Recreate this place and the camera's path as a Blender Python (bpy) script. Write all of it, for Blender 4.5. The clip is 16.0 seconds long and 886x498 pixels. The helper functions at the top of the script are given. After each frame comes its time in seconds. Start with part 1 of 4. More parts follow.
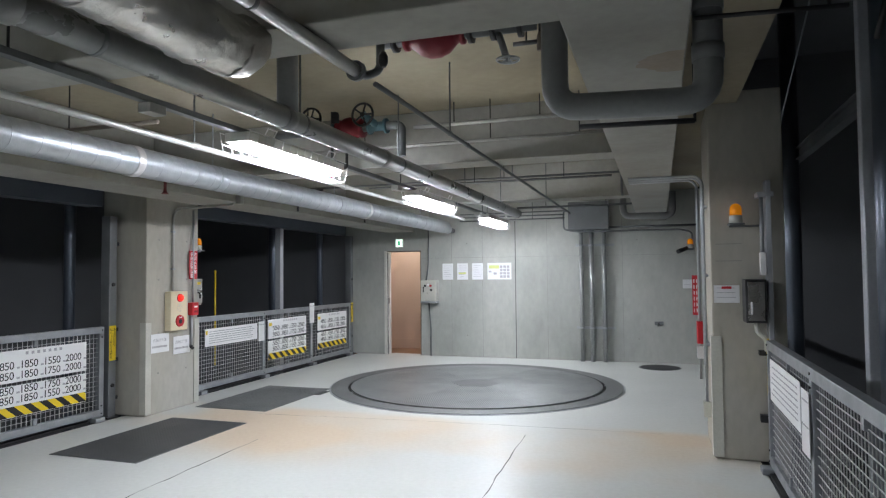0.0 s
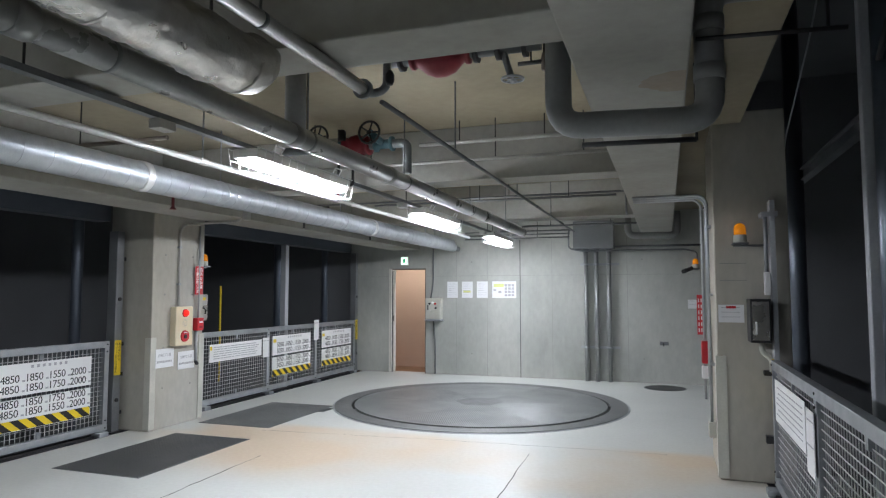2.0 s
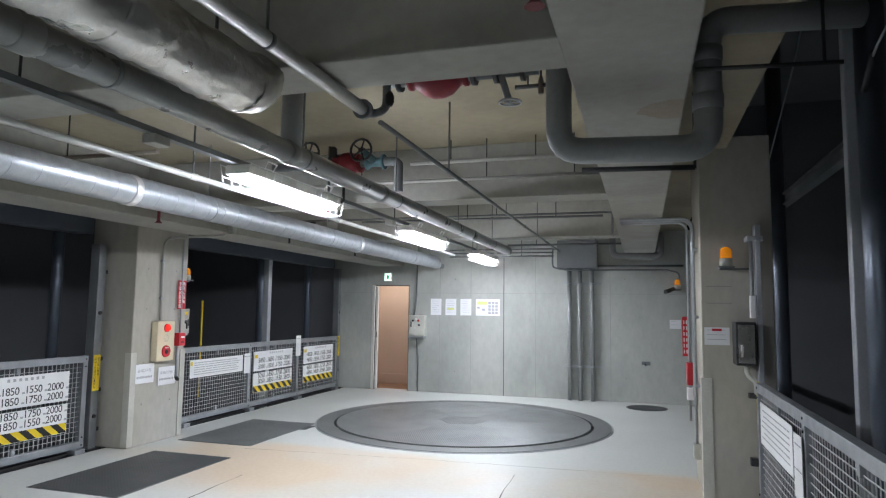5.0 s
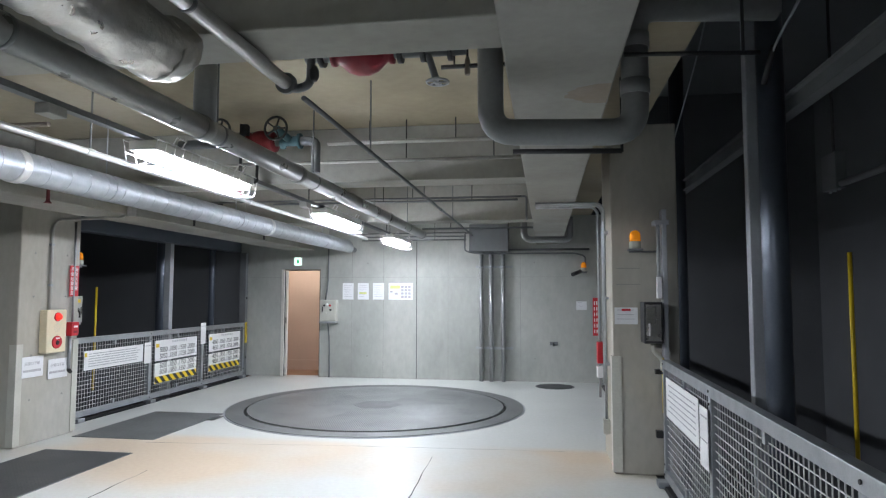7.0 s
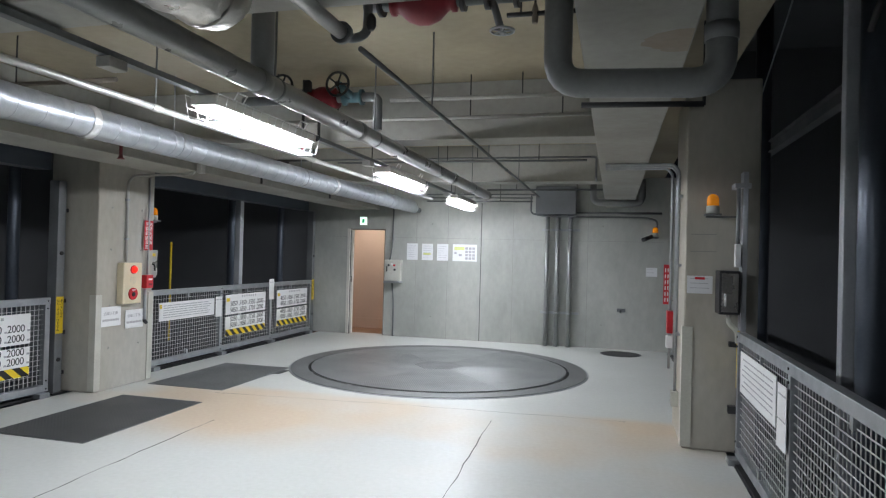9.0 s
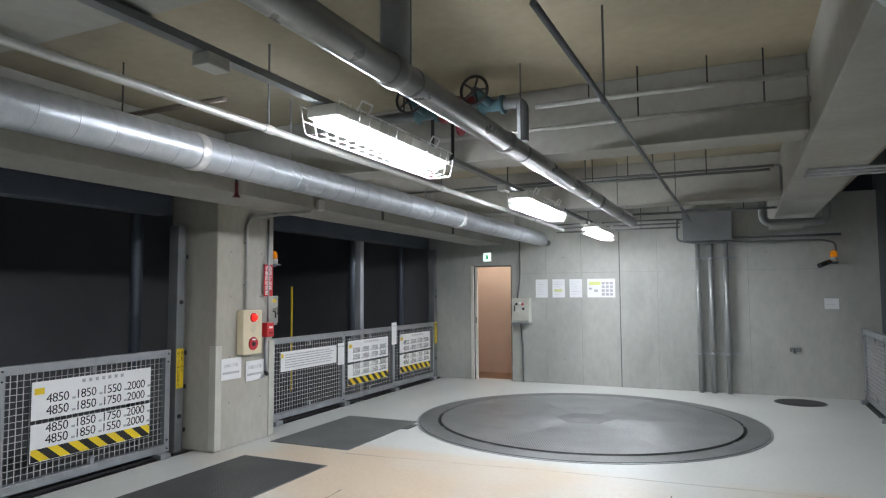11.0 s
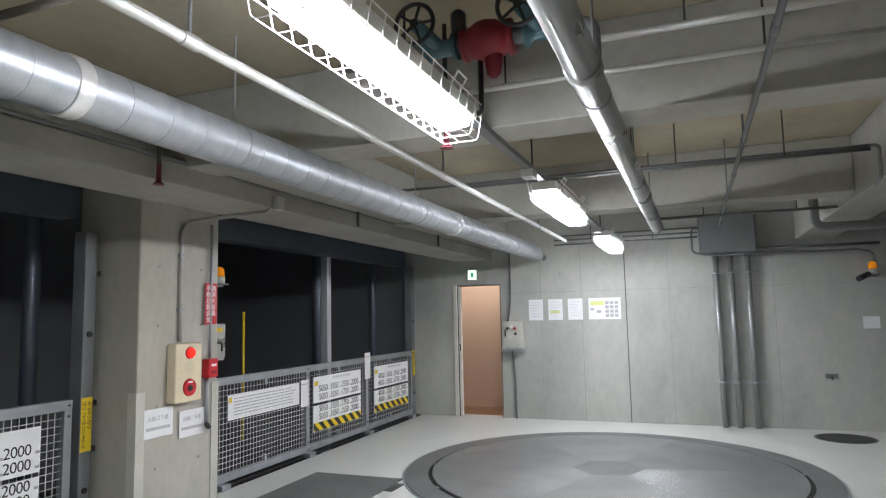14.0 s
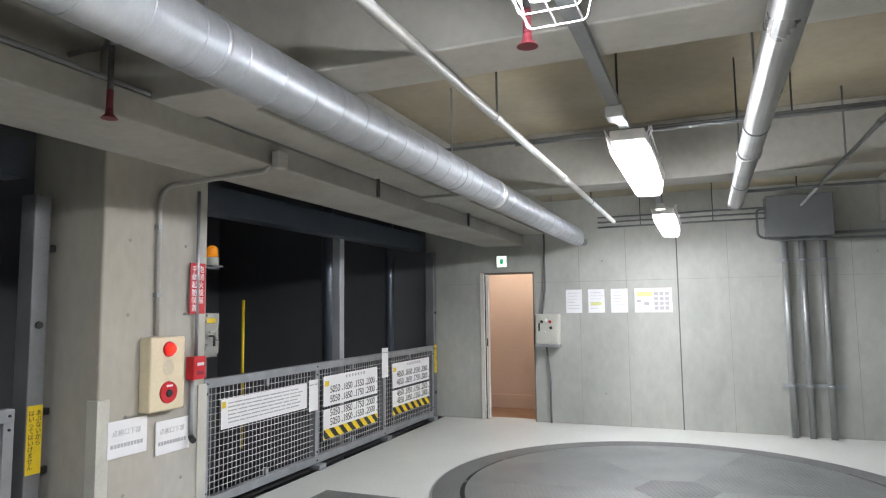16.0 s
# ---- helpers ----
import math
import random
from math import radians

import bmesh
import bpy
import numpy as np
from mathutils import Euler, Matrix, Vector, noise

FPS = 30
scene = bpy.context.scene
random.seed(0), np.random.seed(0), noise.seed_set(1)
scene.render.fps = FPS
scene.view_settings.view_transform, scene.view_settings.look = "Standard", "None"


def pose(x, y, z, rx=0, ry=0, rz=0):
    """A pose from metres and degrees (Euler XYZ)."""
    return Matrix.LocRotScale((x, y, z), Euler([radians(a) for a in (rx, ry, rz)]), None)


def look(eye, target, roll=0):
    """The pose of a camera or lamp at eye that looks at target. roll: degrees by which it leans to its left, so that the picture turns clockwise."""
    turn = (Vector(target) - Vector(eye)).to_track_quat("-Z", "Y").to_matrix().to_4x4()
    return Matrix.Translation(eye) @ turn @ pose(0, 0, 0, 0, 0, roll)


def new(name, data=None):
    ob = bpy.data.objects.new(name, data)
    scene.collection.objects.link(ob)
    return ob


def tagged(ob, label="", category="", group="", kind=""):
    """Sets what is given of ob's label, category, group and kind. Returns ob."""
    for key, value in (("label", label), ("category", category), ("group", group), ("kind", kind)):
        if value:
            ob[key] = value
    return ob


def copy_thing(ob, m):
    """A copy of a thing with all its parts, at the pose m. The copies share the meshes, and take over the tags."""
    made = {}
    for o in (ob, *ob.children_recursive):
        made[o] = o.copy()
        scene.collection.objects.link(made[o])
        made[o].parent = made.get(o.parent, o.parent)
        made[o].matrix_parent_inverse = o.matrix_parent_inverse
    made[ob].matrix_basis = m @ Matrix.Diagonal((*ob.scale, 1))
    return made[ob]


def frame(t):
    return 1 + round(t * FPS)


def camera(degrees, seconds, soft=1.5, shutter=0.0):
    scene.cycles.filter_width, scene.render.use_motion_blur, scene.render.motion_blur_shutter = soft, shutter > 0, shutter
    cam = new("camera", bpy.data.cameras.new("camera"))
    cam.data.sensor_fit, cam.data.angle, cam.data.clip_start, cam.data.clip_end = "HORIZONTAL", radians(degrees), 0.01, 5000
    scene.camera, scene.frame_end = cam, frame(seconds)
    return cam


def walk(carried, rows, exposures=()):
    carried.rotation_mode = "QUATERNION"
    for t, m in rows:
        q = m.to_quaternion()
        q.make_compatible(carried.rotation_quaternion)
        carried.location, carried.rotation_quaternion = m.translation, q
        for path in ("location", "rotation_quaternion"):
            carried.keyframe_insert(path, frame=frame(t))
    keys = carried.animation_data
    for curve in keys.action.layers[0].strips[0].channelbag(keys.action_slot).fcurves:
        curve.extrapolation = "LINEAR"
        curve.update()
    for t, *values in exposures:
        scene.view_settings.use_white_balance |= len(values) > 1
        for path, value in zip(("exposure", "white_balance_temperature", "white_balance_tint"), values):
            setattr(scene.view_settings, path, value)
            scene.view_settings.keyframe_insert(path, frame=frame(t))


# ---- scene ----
cam = camera(68.8, 16.0, soft=1.2)
PATH = [
    (0, (0.659, 0.578, 1.528), (0.025, 2.474, 1.607), -0.5),
    (0.5, (0.649, 0.533, 1.519), (0.049, 2.439, 1.617), -1.0),
    (1, (0.653, 0.519, 1.52), (0.069, 2.429, 1.61), -0.4),
    (1.5, (0.66, 0.537, 1.524), (0.051, 2.439, 1.624), 0.1),
    (2, (0.672, 0.557, 1.513), (0.024, 2.444, 1.65), -0.0),
    (2.5, (0.669, 0.548, 1.524), (0.006, 2.429, 1.67), -0.0),
    (3, (0.677, 0.544, 1.517), (0.207, 2.482, 1.677), 0.9),
    (3.5, (0.684, 0.508, 1.526), (0.215, 2.444, 1.705), 0.7),
    (4, (0.64, 0.518, 1.541), (0.052, 2.421, 1.732), 0.6),
    (6.3, (0.517, 0.55, 1.537), (-0.038, 2.465, 1.697), 1.7),
    (6.5, (0.491, 0.556, 1.531), (-0.03, 2.481, 1.683), 1.8),
    (7, (0.487, 0.565, 1.533), (0.176, 2.535, 1.672), 0.1),
    (7.5, (0.559, 0.541, 1.531), (0.284, 2.518, 1.662), 1.9),
    (8, (0.614, 0.574, 1.535), (0.075, 2.499, 1.615), 1.2),
    (8.5, (0.582, 0.609, 1.507), (-0.039, 2.51, 1.544), 2.7),
    (9, (0.495, 0.713, 1.537), (-0.017, 2.646, 1.555), 1.5),
    (9.5, (0.372, 0.804, 1.544), (-0.166, 2.73, 1.567), 0.7),
    (10, (0.254, 0.974, 1.534), (-0.509, 2.822, 1.606), -0.7),
    (10.2, (0.225, 1.064, 1.539), (-0.612, 2.877, 1.642), -0.4),
    (12.3, (-0.611, 2.055, 1.523), (-1.434, 3.872, 1.665), -0.5),
    (12.5, (-0.648, 2.112, 1.516), (-1.473, 3.93, 1.637), -0.4),
    (13, (-0.789, 2.301, 1.532), (-1.498, 4.166, 1.668), -1.3),
    (13.5, (-0.908, 2.437, 1.502), (-1.622, 4.3, 1.645), -2.3),
    (14, (-0.928, 2.694, 1.537), (-1.644, 4.551, 1.74), -1.2),
    (14.5, (-1.041, 2.899, 1.508), (-1.793, 4.748, 1.628), 0.4),
    (15, (-1.184, 3.117, 1.539), (-1.901, 4.98, 1.665), -1.2),
    (15.5, (-1.348, 3.32, 1.495), (-2.07, 5.182, 1.586), -1.6),
    (16, (-1.502, 3.61, 1.522), (-2.251, 5.455, 1.702), -0.7),
]
walk(cam, [(t, look(eye, target, roll)) for t, eye, target, roll in PATH], [(0, 0.0, 6250, 10), (2.5, 0.02, 6200, 10), (3.25, 0.18, 6150, 10), (4.2, 0.13, 6150, 10), (6.4, 0.12, 6150, 10), (7.25, 0.25, 6100, 10), (8.2, 0.04, 6200, 10), (10, -0.07, 6300, 9), (12.5, -0.08, 6400, 10), (14.5, 0.1, 6500, 11), (16, 0.3, 6550, 11)])

# ---- light ----
world = bpy.data.worlds.new("world")
scene.world = world
world.use_nodes = True
world.node_tree.nodes["Background"].inputs[0].default_value = (0.02, 0.022, 0.028, 1)
world.node_tree.nodes["Background"].inputs[1].default_value = 0.1
LAMP_GLOW = 140.0


# ---- materials ----
def mat(name, col, rough=0.6, metal=0.0, col2=None, scale=3.0, fine=60.0, amount=0.5, bump=0.1, spread=0.12, stretch=(1, 1, 1), patch=None, glow=0.0, band=None):
    """A surface of two colours mixed by large stains and fine grain, with relief. patch: a third colour, in rare soft stains."""
    m = bpy.data.materials.new(name)
    m.use_nodes = True
    n, l = m.node_tree.nodes, m.node_tree.links
    b = n["Principled BSDF"]
    col2 = col2 or tuple(c * 0.7 for c in col)
    tc, mp = n.new("ShaderNodeTexCoord"), n.new("ShaderNodeMapping")
    mp.inputs["Scale"].default_value = stretch
    l.new(tc.outputs["Object"], mp.inputs["Vector"])

    def noise_node(s, d):
        t = n.new("ShaderNodeTexNoise")
        t.inputs["Scale"].default_value, t.inputs["Detail"].default_value = s, d
        l.new(mp.outputs[0], t.inputs["Vector"])
        return t
    big, small = noise_node(scale, 6), noise_node(fine, 4)
    ramp = n.new("ShaderNodeMapRange")
    ramp.inputs[1].default_value, ramp.inputs[2].default_value = 0.5 - spread * 1.6, 0.5 + spread * 1.6
    l.new(big.outputs["Fac"], ramp.inputs[0])
    mix = n.new("ShaderNodeMix")
    mix.data_type = "RGBA"
    mix.inputs["A"].default_value, mix.inputs["B"].default_value = (*col, 1), (*[c * amount + d * (1 - amount) for c, d in zip(col, col2)], 1)
    l.new(ramp.outputs[0], mix.inputs["Factor"])
    out = mix.outputs["Result"]
    if patch:
        third, rr = noise_node(scale * 0.45, 3), n.new("ShaderNodeMapRange")
        rr.inputs[1].default_value, rr.inputs[2].default_value, rr.inputs[4].default_value = 0.42, 0.60, 0.68
        l.new(third.outputs["Fac"], rr.inputs[0])
        pm = n.new("ShaderNodeMix")
        pm.data_type = "RGBA"
        pm.inputs["B"].default_value = (*patch, 1)
        strength = rr.outputs[0]
        if band:
            sep = n.new("ShaderNodeSeparateXYZ")
            l.new(tc.outputs["Object"], sep.inputs[0])
            for lo, hi in ((band[0], band[0] + 0.8), (band[1], band[1] - 0.25)):
                edge, mul = n.new("ShaderNodeMapRange"), n.new("ShaderNodeMath")
                edge.interpolation_type = "SMOOTHSTEP"
                edge.inputs[1].default_value, edge.inputs[2].default_value = lo, hi
                mul.operation = "MULTIPLY"
                l.new(sep.outputs["Y"], edge.inputs[0])
                l.new(edge.outputs[0], mul.inputs[0])
                l.new(strength, mul.inputs[1])
                strength = mul.outputs[0]
        l.new(strength, pm.inputs["Factor"])
        l.new(out, pm.inputs["A"])
        out = pm.outputs["Result"]
    grain = n.new("ShaderNodeMix")
    grain.data_type, grain.blend_type = "RGBA", "OVERLAY"
    grain.inputs["Factor"].default_value = 0.13
    l.new(out, grain.inputs["A"])
    l.new(small.outputs["Fac"], grain.inputs["B"])
    l.new(grain.outputs["Result"], b.inputs["Base Color"])
    rg = n.new("ShaderNodeMapRange")
    rg.inputs[3].default_value, rg.inputs[4].default_value = max(0.03, rough - 0.1), min(1, rough + 0.1)
    l.new(big.outputs["Fac"], rg.inputs[0])
    l.new(rg.outputs[0], b.inputs["Roughness"])
    b.inputs["Metallic"].default_value = metal
    bp = n.new("ShaderNodeBump")
    bp.inputs["Strength"].default_value, bp.inputs["Distance"].default_value = bump, 0.01
    l.new(small.outputs["Fac"], bp.inputs["Height"])
    l.new(bp.outputs[0], b.inputs["Normal"])
    if glow:
        b.inputs["Emission Color"].default_value, b.inputs["Emission Strength"].default_value = (*col, 1), glow
    return m


def lamp_mat(name, col, strength):
    m = bpy.data.materials.new(name)
    m.use_nodes = True
    b = m.node_tree.nodes["Principled BSDF"]
    b.inputs["Base Color"].default_value = (*col, 1)
    b.inputs["Emission Color"].default_value, b.inputs["Emission Strength"].default_value = (*col, 1), strength
    return m


def stripe_mat(name, a, c, width):
    """Hazard stripes that lean at 45 degrees."""
    m = mat(name, a, 0.5)
    n, l = m.node_tree.nodes, m.node_tree.links
    w, tc, mp = n.new("ShaderNodeTexWave"), n.new("ShaderNodeTexCoord"), n.new("ShaderNodeMapping")
    mp.inputs["Rotation"].default_value = (radians(-50), 0, 0)
    l.new(tc.outputs["Object"], mp.inputs[0])
    l.new(mp.outputs[0], w.inputs["Vector"])
    w.bands_direction, w.inputs["Scale"].default_value = "Y", 0.314 / width
    r = n.new("ShaderNodeValToRGB")
    r.color_ramp.interpolation = "CONSTANT"
    r.color_ramp.elements[0].color, r.color_ramp.elements[1].color = (*a, 1), (*c, 1)
    r.color_ramp.elements[1].position = 0.5
    l.new(w.outputs["Fac"], r.inputs[0])
    l.new(r.outputs[0], n["Principled BSDF"].inputs["Base Color"])
    return m


def plate_mat(name, col, rough):
    """Steel chequer plate: rows of short raised bars."""
    m = mat(name, col, rough, 0.5, scale=2.0, bump=0.05)
    n, l = m.node_tree.nodes, m.node_tree.links
    tc = n.new("ShaderNodeTexCoord")
    waves = []
    for turn in (45, -45):
        mp, w = n.new("ShaderNodeMapping"), n.new("ShaderNodeTexWave")
        mp.inputs["Rotation"].default_value = (0, 0, radians(turn))
        l.new(tc.outputs["Object"], mp.inputs[0])
        l.new(mp.outputs[0], w.inputs["Vector"])
        w.inputs["Scale"].default_value = 13.0
        waves.append(w)
    mul = n.new("ShaderNodeMath")
    mul.operation = "MULTIPLY"
    l.new(waves[0].outputs["Fac"], mul.inputs[0])
    low = n.new("ShaderNodeMapRange")
    low.inputs[3].default_value = 0.5
    l.new(waves[1].outputs["Fac"], low.inputs[0])
    l.new(low.outputs[0], mul.inputs[1])
    bp = n.new("ShaderNodeBump")
    bp.inputs["Strength"].default_value, bp.inputs["Distance"].default_value = 0.75, 0.004
    l.new(mul.outputs[0], bp.inputs["Height"])
    l.new(bp.outputs[0], n["Principled BSDF"].inputs["Normal"])
    # each plate's base brightness varies in place of sheen that changes with its direction
    info, vary, hsv = n.new("ShaderNodeObjectInfo"), n.new("ShaderNodeMapRange"), n.new("ShaderNodeHueSaturation")
    vary.inputs[3].default_value, vary.inputs[4].default_value = 0.6, 1.45
    l.new(info.outputs["Random"], vary.inputs[0])
    l.new(vary.outputs[0], hsv.inputs["Value"])
    base = n["Principled BSDF"].inputs["Base Color"]
    l.new(base.links[0].from_socket, hsv.inputs["Color"])
    l.new(hsv.outputs[0], base)
    return m


FLOOR = mat("floor_coating", (0.60, 0.61, 0.58), 0.38, col2=(0.48, 0.49, 0.47), scale=0.9, fine=25, bump=0.03, patch=(0.62, 0.45, 0.28), spread=0.2, band=(4.9, 7.3))
WALL = mat("fair_faced_concrete", (0.40, 0.41, 0.38), 0.7, col2=(0.19, 0.20, 0.18), scale=1.5, fine=14, bump=0.04, spread=0.17, stretch=(1, 1, 0.55), patch=(0.48, 0.485, 0.45))
PILLAR = mat("pillar_concrete", (0.46, 0.45, 0.41), 0.75, col2=(0.27, 0.25, 0.19), scale=1.8, fine=18, bump=0.08, spread=0.16, stretch=(1, 1, 0.5), patch=(0.41, 0.38, 0.31))
BEAM = mat("beam_concrete", (0.36, 0.355, 0.325), 0.85, col2=(0.22, 0.21, 0.175), scale=1.6, fine=18, bump=0.15)
SLAB = mat("slab_concrete", (0.30, 0.27, 0.205), 0.9, col2=(0.17, 0.145, 0.09), scale=1.3, fine=14, bump=0.12, spread=0.17, patch=(0.40, 0.345, 0.235))
# base colour kept dark: part of the shafts' shade is put into it
SHAFT = mat("shaded_shaft_concrete", (0.16, 0.165, 0.175), 0.9, scale=0.8, bump=0.15)
GALV = mat("galvanised_steel", (0.42, 0.44, 0.46), 0.42, 0.7, col2=(0.28, 0.3, 0.32), scale=9, fine=120, bump=0.03)
GALVB = mat("bright_galvanised_sheet", (0.44, 0.465, 0.49), 0.42, 0.65, col2=(0.30, 0.325, 0.35), scale=5, fine=60, bump=0.04, spread=0.16, stretch=(1, 3, 1))
GREYPIPE = mat("grey_plastic_pipe", (0.25, 0.26, 0.26), 0.36, 0.0, col2=(0.18, 0.18, 0.18), scale=3, fine=50, bump=0.03)
PIPESTEEL = mat("dull_zinc_pipe", (0.25, 0.255, 0.25), 0.3, 0.3, col2=(0.17, 0.175, 0.17), scale=4, fine=40, bump=0.03)
GREYMETAL = mat("grey_painted_steel", (0.17, 0.18, 0.185), 0.5, 0.2, scale=3, bump=0.04)
PALEPIPE = mat("pale_steel_pipe", (0.48, 0.48, 0.46), 0.45, 0.4, scale=4, bump=0.04, col2=(0.3, 0.29, 0.26))
DARKMETAL = mat("dark_steel", (0.05, 0.05, 0.052), 0.5, 0.5, scale=4, bump=0.05)
POSTMETAL = mat("blue_grey_post_paint", (0.52, 0.54, 0.57), 0.45, 0.2, col2=(0.36, 0.38, 0.41), scale=2, bump=0.04)
COLUMN = mat("dark_blue_steel_column", (0.12, 0.14, 0.175), 0.33, 0.4, scale=2, bump=0.04)
GATEPOST = mat("worn_grey_post_paint", (0.22, 0.23, 0.24), 0.45, 0.3, col2=(0.11, 0.115, 0.12), scale=3, bump=0.05)
DUCTBAND = mat("aluminium_tape", (0.72, 0.72, 0.71), 0.35, 0.5, scale=8, bump=0.1)
RUSTY = mat("stained_steel", (0.22, 0.19, 0.16), 0.6, 0.4, scale=6, bump=0.1)
FOIL = mat("aluminium_foil_wrap", (0.62, 0.61, 0.58), 0.3, 0.85, col2=(0.42, 0.4, 0.37), scale=6, fine=22, bump=0.8)
TURN_STEEL = plate_mat("turntable_chequer_plate", (0.27, 0.28, 0.28), 0.38)
RIM = plate_mat("turntable_rim_chequer_plate", (0.21, 0.215, 0.215), 0.5)
PLATE = plate_mat("floor_hatch_chequer_plate", (0.16, 0.165, 0.165), 0.55)
GAP = mat("dark_gap", (0.012, 0.012, 0.012), 0.9)
WHITE = mat("white_board", (0.82, 0.82, 0.82), 0.5, col2=(0.74, 0.74, 0.73), scale=4, bump=0.02)
PAPER = mat("white_paper", (0.80, 0.81, 0.82), 0.7, col2=(0.72, 0.73, 0.74), scale=5, bump=0.05)
INK = mat("black_ink", (0.02, 0.02, 0.022), 0.6)
GREYINK = mat("grey_print", (0.45, 0.45, 0.47), 0.7)
YELLOW = mat("yellow_paint", (0.80, 0.58, 0.02), 0.5, col2=(0.65, 0.45, 0.02), scale=5, bump=0.03)
LIME = mat("lime_print", (0.72, 0.76, 0.3), 0.6)
RED = mat("red_paint", (0.55, 0.02, 0.03), 0.4, col2=(0.38, 0.015, 0.02), scale=5, bump=0.03)
REDDULL = mat("red_cast_iron_paint", (0.22, 0.012, 0.022), 0.5, scale=6, bump=0.1)
REDDARK = mat("dark_red_paint", (0.16, 0.02, 0.03), 0.6, scale=8, bump=0.05)
CONDUIT = mat("dull_steel_conduit", (0.33, 0.34, 0.335), 0.38, 0.5, col2=(0.24, 0.25, 0.245), scale=3, bump=0.03)
MESHWIRE = mat("bright_zinc_wire", (0.66, 0.67, 0.67), 0.45, 0.3, scale=9, bump=0.02)
BLUEIRON = mat("teal_cast_iron_paint", (0.08, 0.17, 0.20), 0.5, scale=6, bump=0.1)
CREAM = mat("cream_box_paint", (0.72, 0.64, 0.45), 0.45, col2=(0.62, 0.55, 0.38), scale=4, bump=0.03)
BEIGE = mat("beige_box_paint", (0.55, 0.55, 0.49), 0.5, scale=4, bump=0.03)
PEACH = mat("peach_wall_paint", (0.64, 0.47, 0.37), 0.7, col2=(0.56, 0.41, 0.31), scale=1.5, bump=0.05)
BROWN = mat("brown_lino", (0.30, 0.17, 0.10), 0.5, scale=3, bump=0.04)
JAMB = mat("white_door_frame_paint", (0.72, 0.70, 0.65), 0.45, scale=3, bump=0.03)
STAINLESS = mat("stainless_steel", (0.45, 0.44, 0.42), 0.28, 0.9, scale=5, bump=0.03)
WIRE = mat("white_coated_wire", (0.75, 0.75, 0.74), 0.4)
HAZARD = stripe_mat("hazard_stripes", (0.82, 0.60, 0.02), (0.015, 0.015, 0.015), 0.11)
TUBE = lamp_mat("lit_tube_cover", (0.965, 0.99, 1.045), LAMP_GLOW)
REDLIGHT = lamp_mat("lit_red_lens", (1.0, 0.02, 0.01), 1.6)
AMBER = mat("amber_lens", (0.85, 0.28, 0.01), 0.2, bump=0.02, glow=0.25)
EXIT = lamp_mat("lit_exit_panel", (0.75, 1.0, 0.85), 1.6)


# ---- mesh building ----
def box(bm, x0, x1, y0, y1, z0, z1, bev=0.0):
    r = bmesh.ops.create_cube(bm, size=1, matrix=Matrix.LocRotScale(((x0 + x1) / 2, (y0 + y1) / 2, (z0 + z1) / 2), None, (abs(x1 - x0), abs(y1 - y0), abs(z1 - z0))))
    if bev:
        edges = list({e for v in r["verts"] for e in v.link_edges})
        bmesh.ops.bevel(bm, geom=edges, offset=bev, segments=2, affect="EDGES", profile=0.5)
    return bm


def B(*a, bev=0.0):
    return box(bmesh.new(), *a, bev=bev)


def rounded(pts, bend, steps=6):
    """The points of a bent pipe's axis: a polyline whose corners are arcs."""
    pts = [Vector(p) for p in pts]
    if not bend or len(pts) < 3:
        return pts
    res = [pts[0]]
    for a, b, c in zip(pts, pts[1:], pts[2:]):
        u, v = (a - b), (c - b)
        k = min(bend, u.length * 0.49, v.length * 0.49)
        p, q = b + u.normalized() * k, b + v.normalized() * k
        for i in range(steps + 1):
            s = i / steps
            res.append(p * (1 - s) ** 2 + b * 2 * s * (1 - s) + q * s * s)
    return res + [pts[-1]]


def tube(bm, pts, r, n=14, bend=0.0, cap=True):
    pts = rounded(pts, bend)
    rings, ref = [], None
    for i, p in enumerate(pts):
        d = (pts[min(i + 1, len(pts) - 1)] - pts[max(i - 1, 0)]).normalized()
        if ref is None:
            ref = d.orthogonal().normalized()
        ref = (ref - d * ref.dot(d)).normalized()
        w = d.cross(ref)
        rings.append([bm.verts.new(p + (ref * math.cos(k * math.tau / n) + w * math.sin(k * math.tau / n)) * r) for k in range(n)])
    for a, b in zip(rings, rings[1:]):
        for k in range(n):
            bm.faces.new((a[k], a[(k + 1) % n], b[(k + 1) % n], b[k])).smooth = n > 6
    if cap:
        bm.faces.new(rings[0][::-1])
        bm.faces.new(rings[-1])
    return bm


def T(pts, r, n=14, bend=0.0):
    return tube(bmesh.new(), pts, r, n, bend)


def lathe(bm, profile, n=24, at=(0, 0, 0), axis="z"):
    """A turned shape: (radius, height) rows about an axis through at."""
    turn = {"z": Matrix(), "x": Matrix.Rotation(radians(90), 4, "Y"), "y": Matrix.Rotation(radians(-90), 4, "X")}[axis]
    m = Matrix.Translation(at) @ turn
    rings = [[bm.verts.new(m @ Vector((r * math.cos(k * math.tau / n), r * math.sin(k * math.tau / n), z))) for k in range(n)] for r, z in profile]
    for a, b in zip(rings, rings[1:]):
        for k in range(n):
            bm.faces.new((a[k], a[(k + 1) % n], b[(k + 1) % n], b[k])).smooth = True
    bm.faces.new(rings[0][::-1])
    bm.faces.new(rings[-1])
    return bm


def lat(profile, n=24, at=(0, 0, 0), axis="z"):
    return lathe(bmesh.new(), profile, n, at, axis)


def mesh_ob(name, bm, material):
    bmesh.ops.recalc_face_normals(bm, faces=bm.faces)
    me = bpy.data.meshes.new(name)
    bm.to_mesh(me)
    bm.free()
    me.materials.append(material)
    return new(name, me)


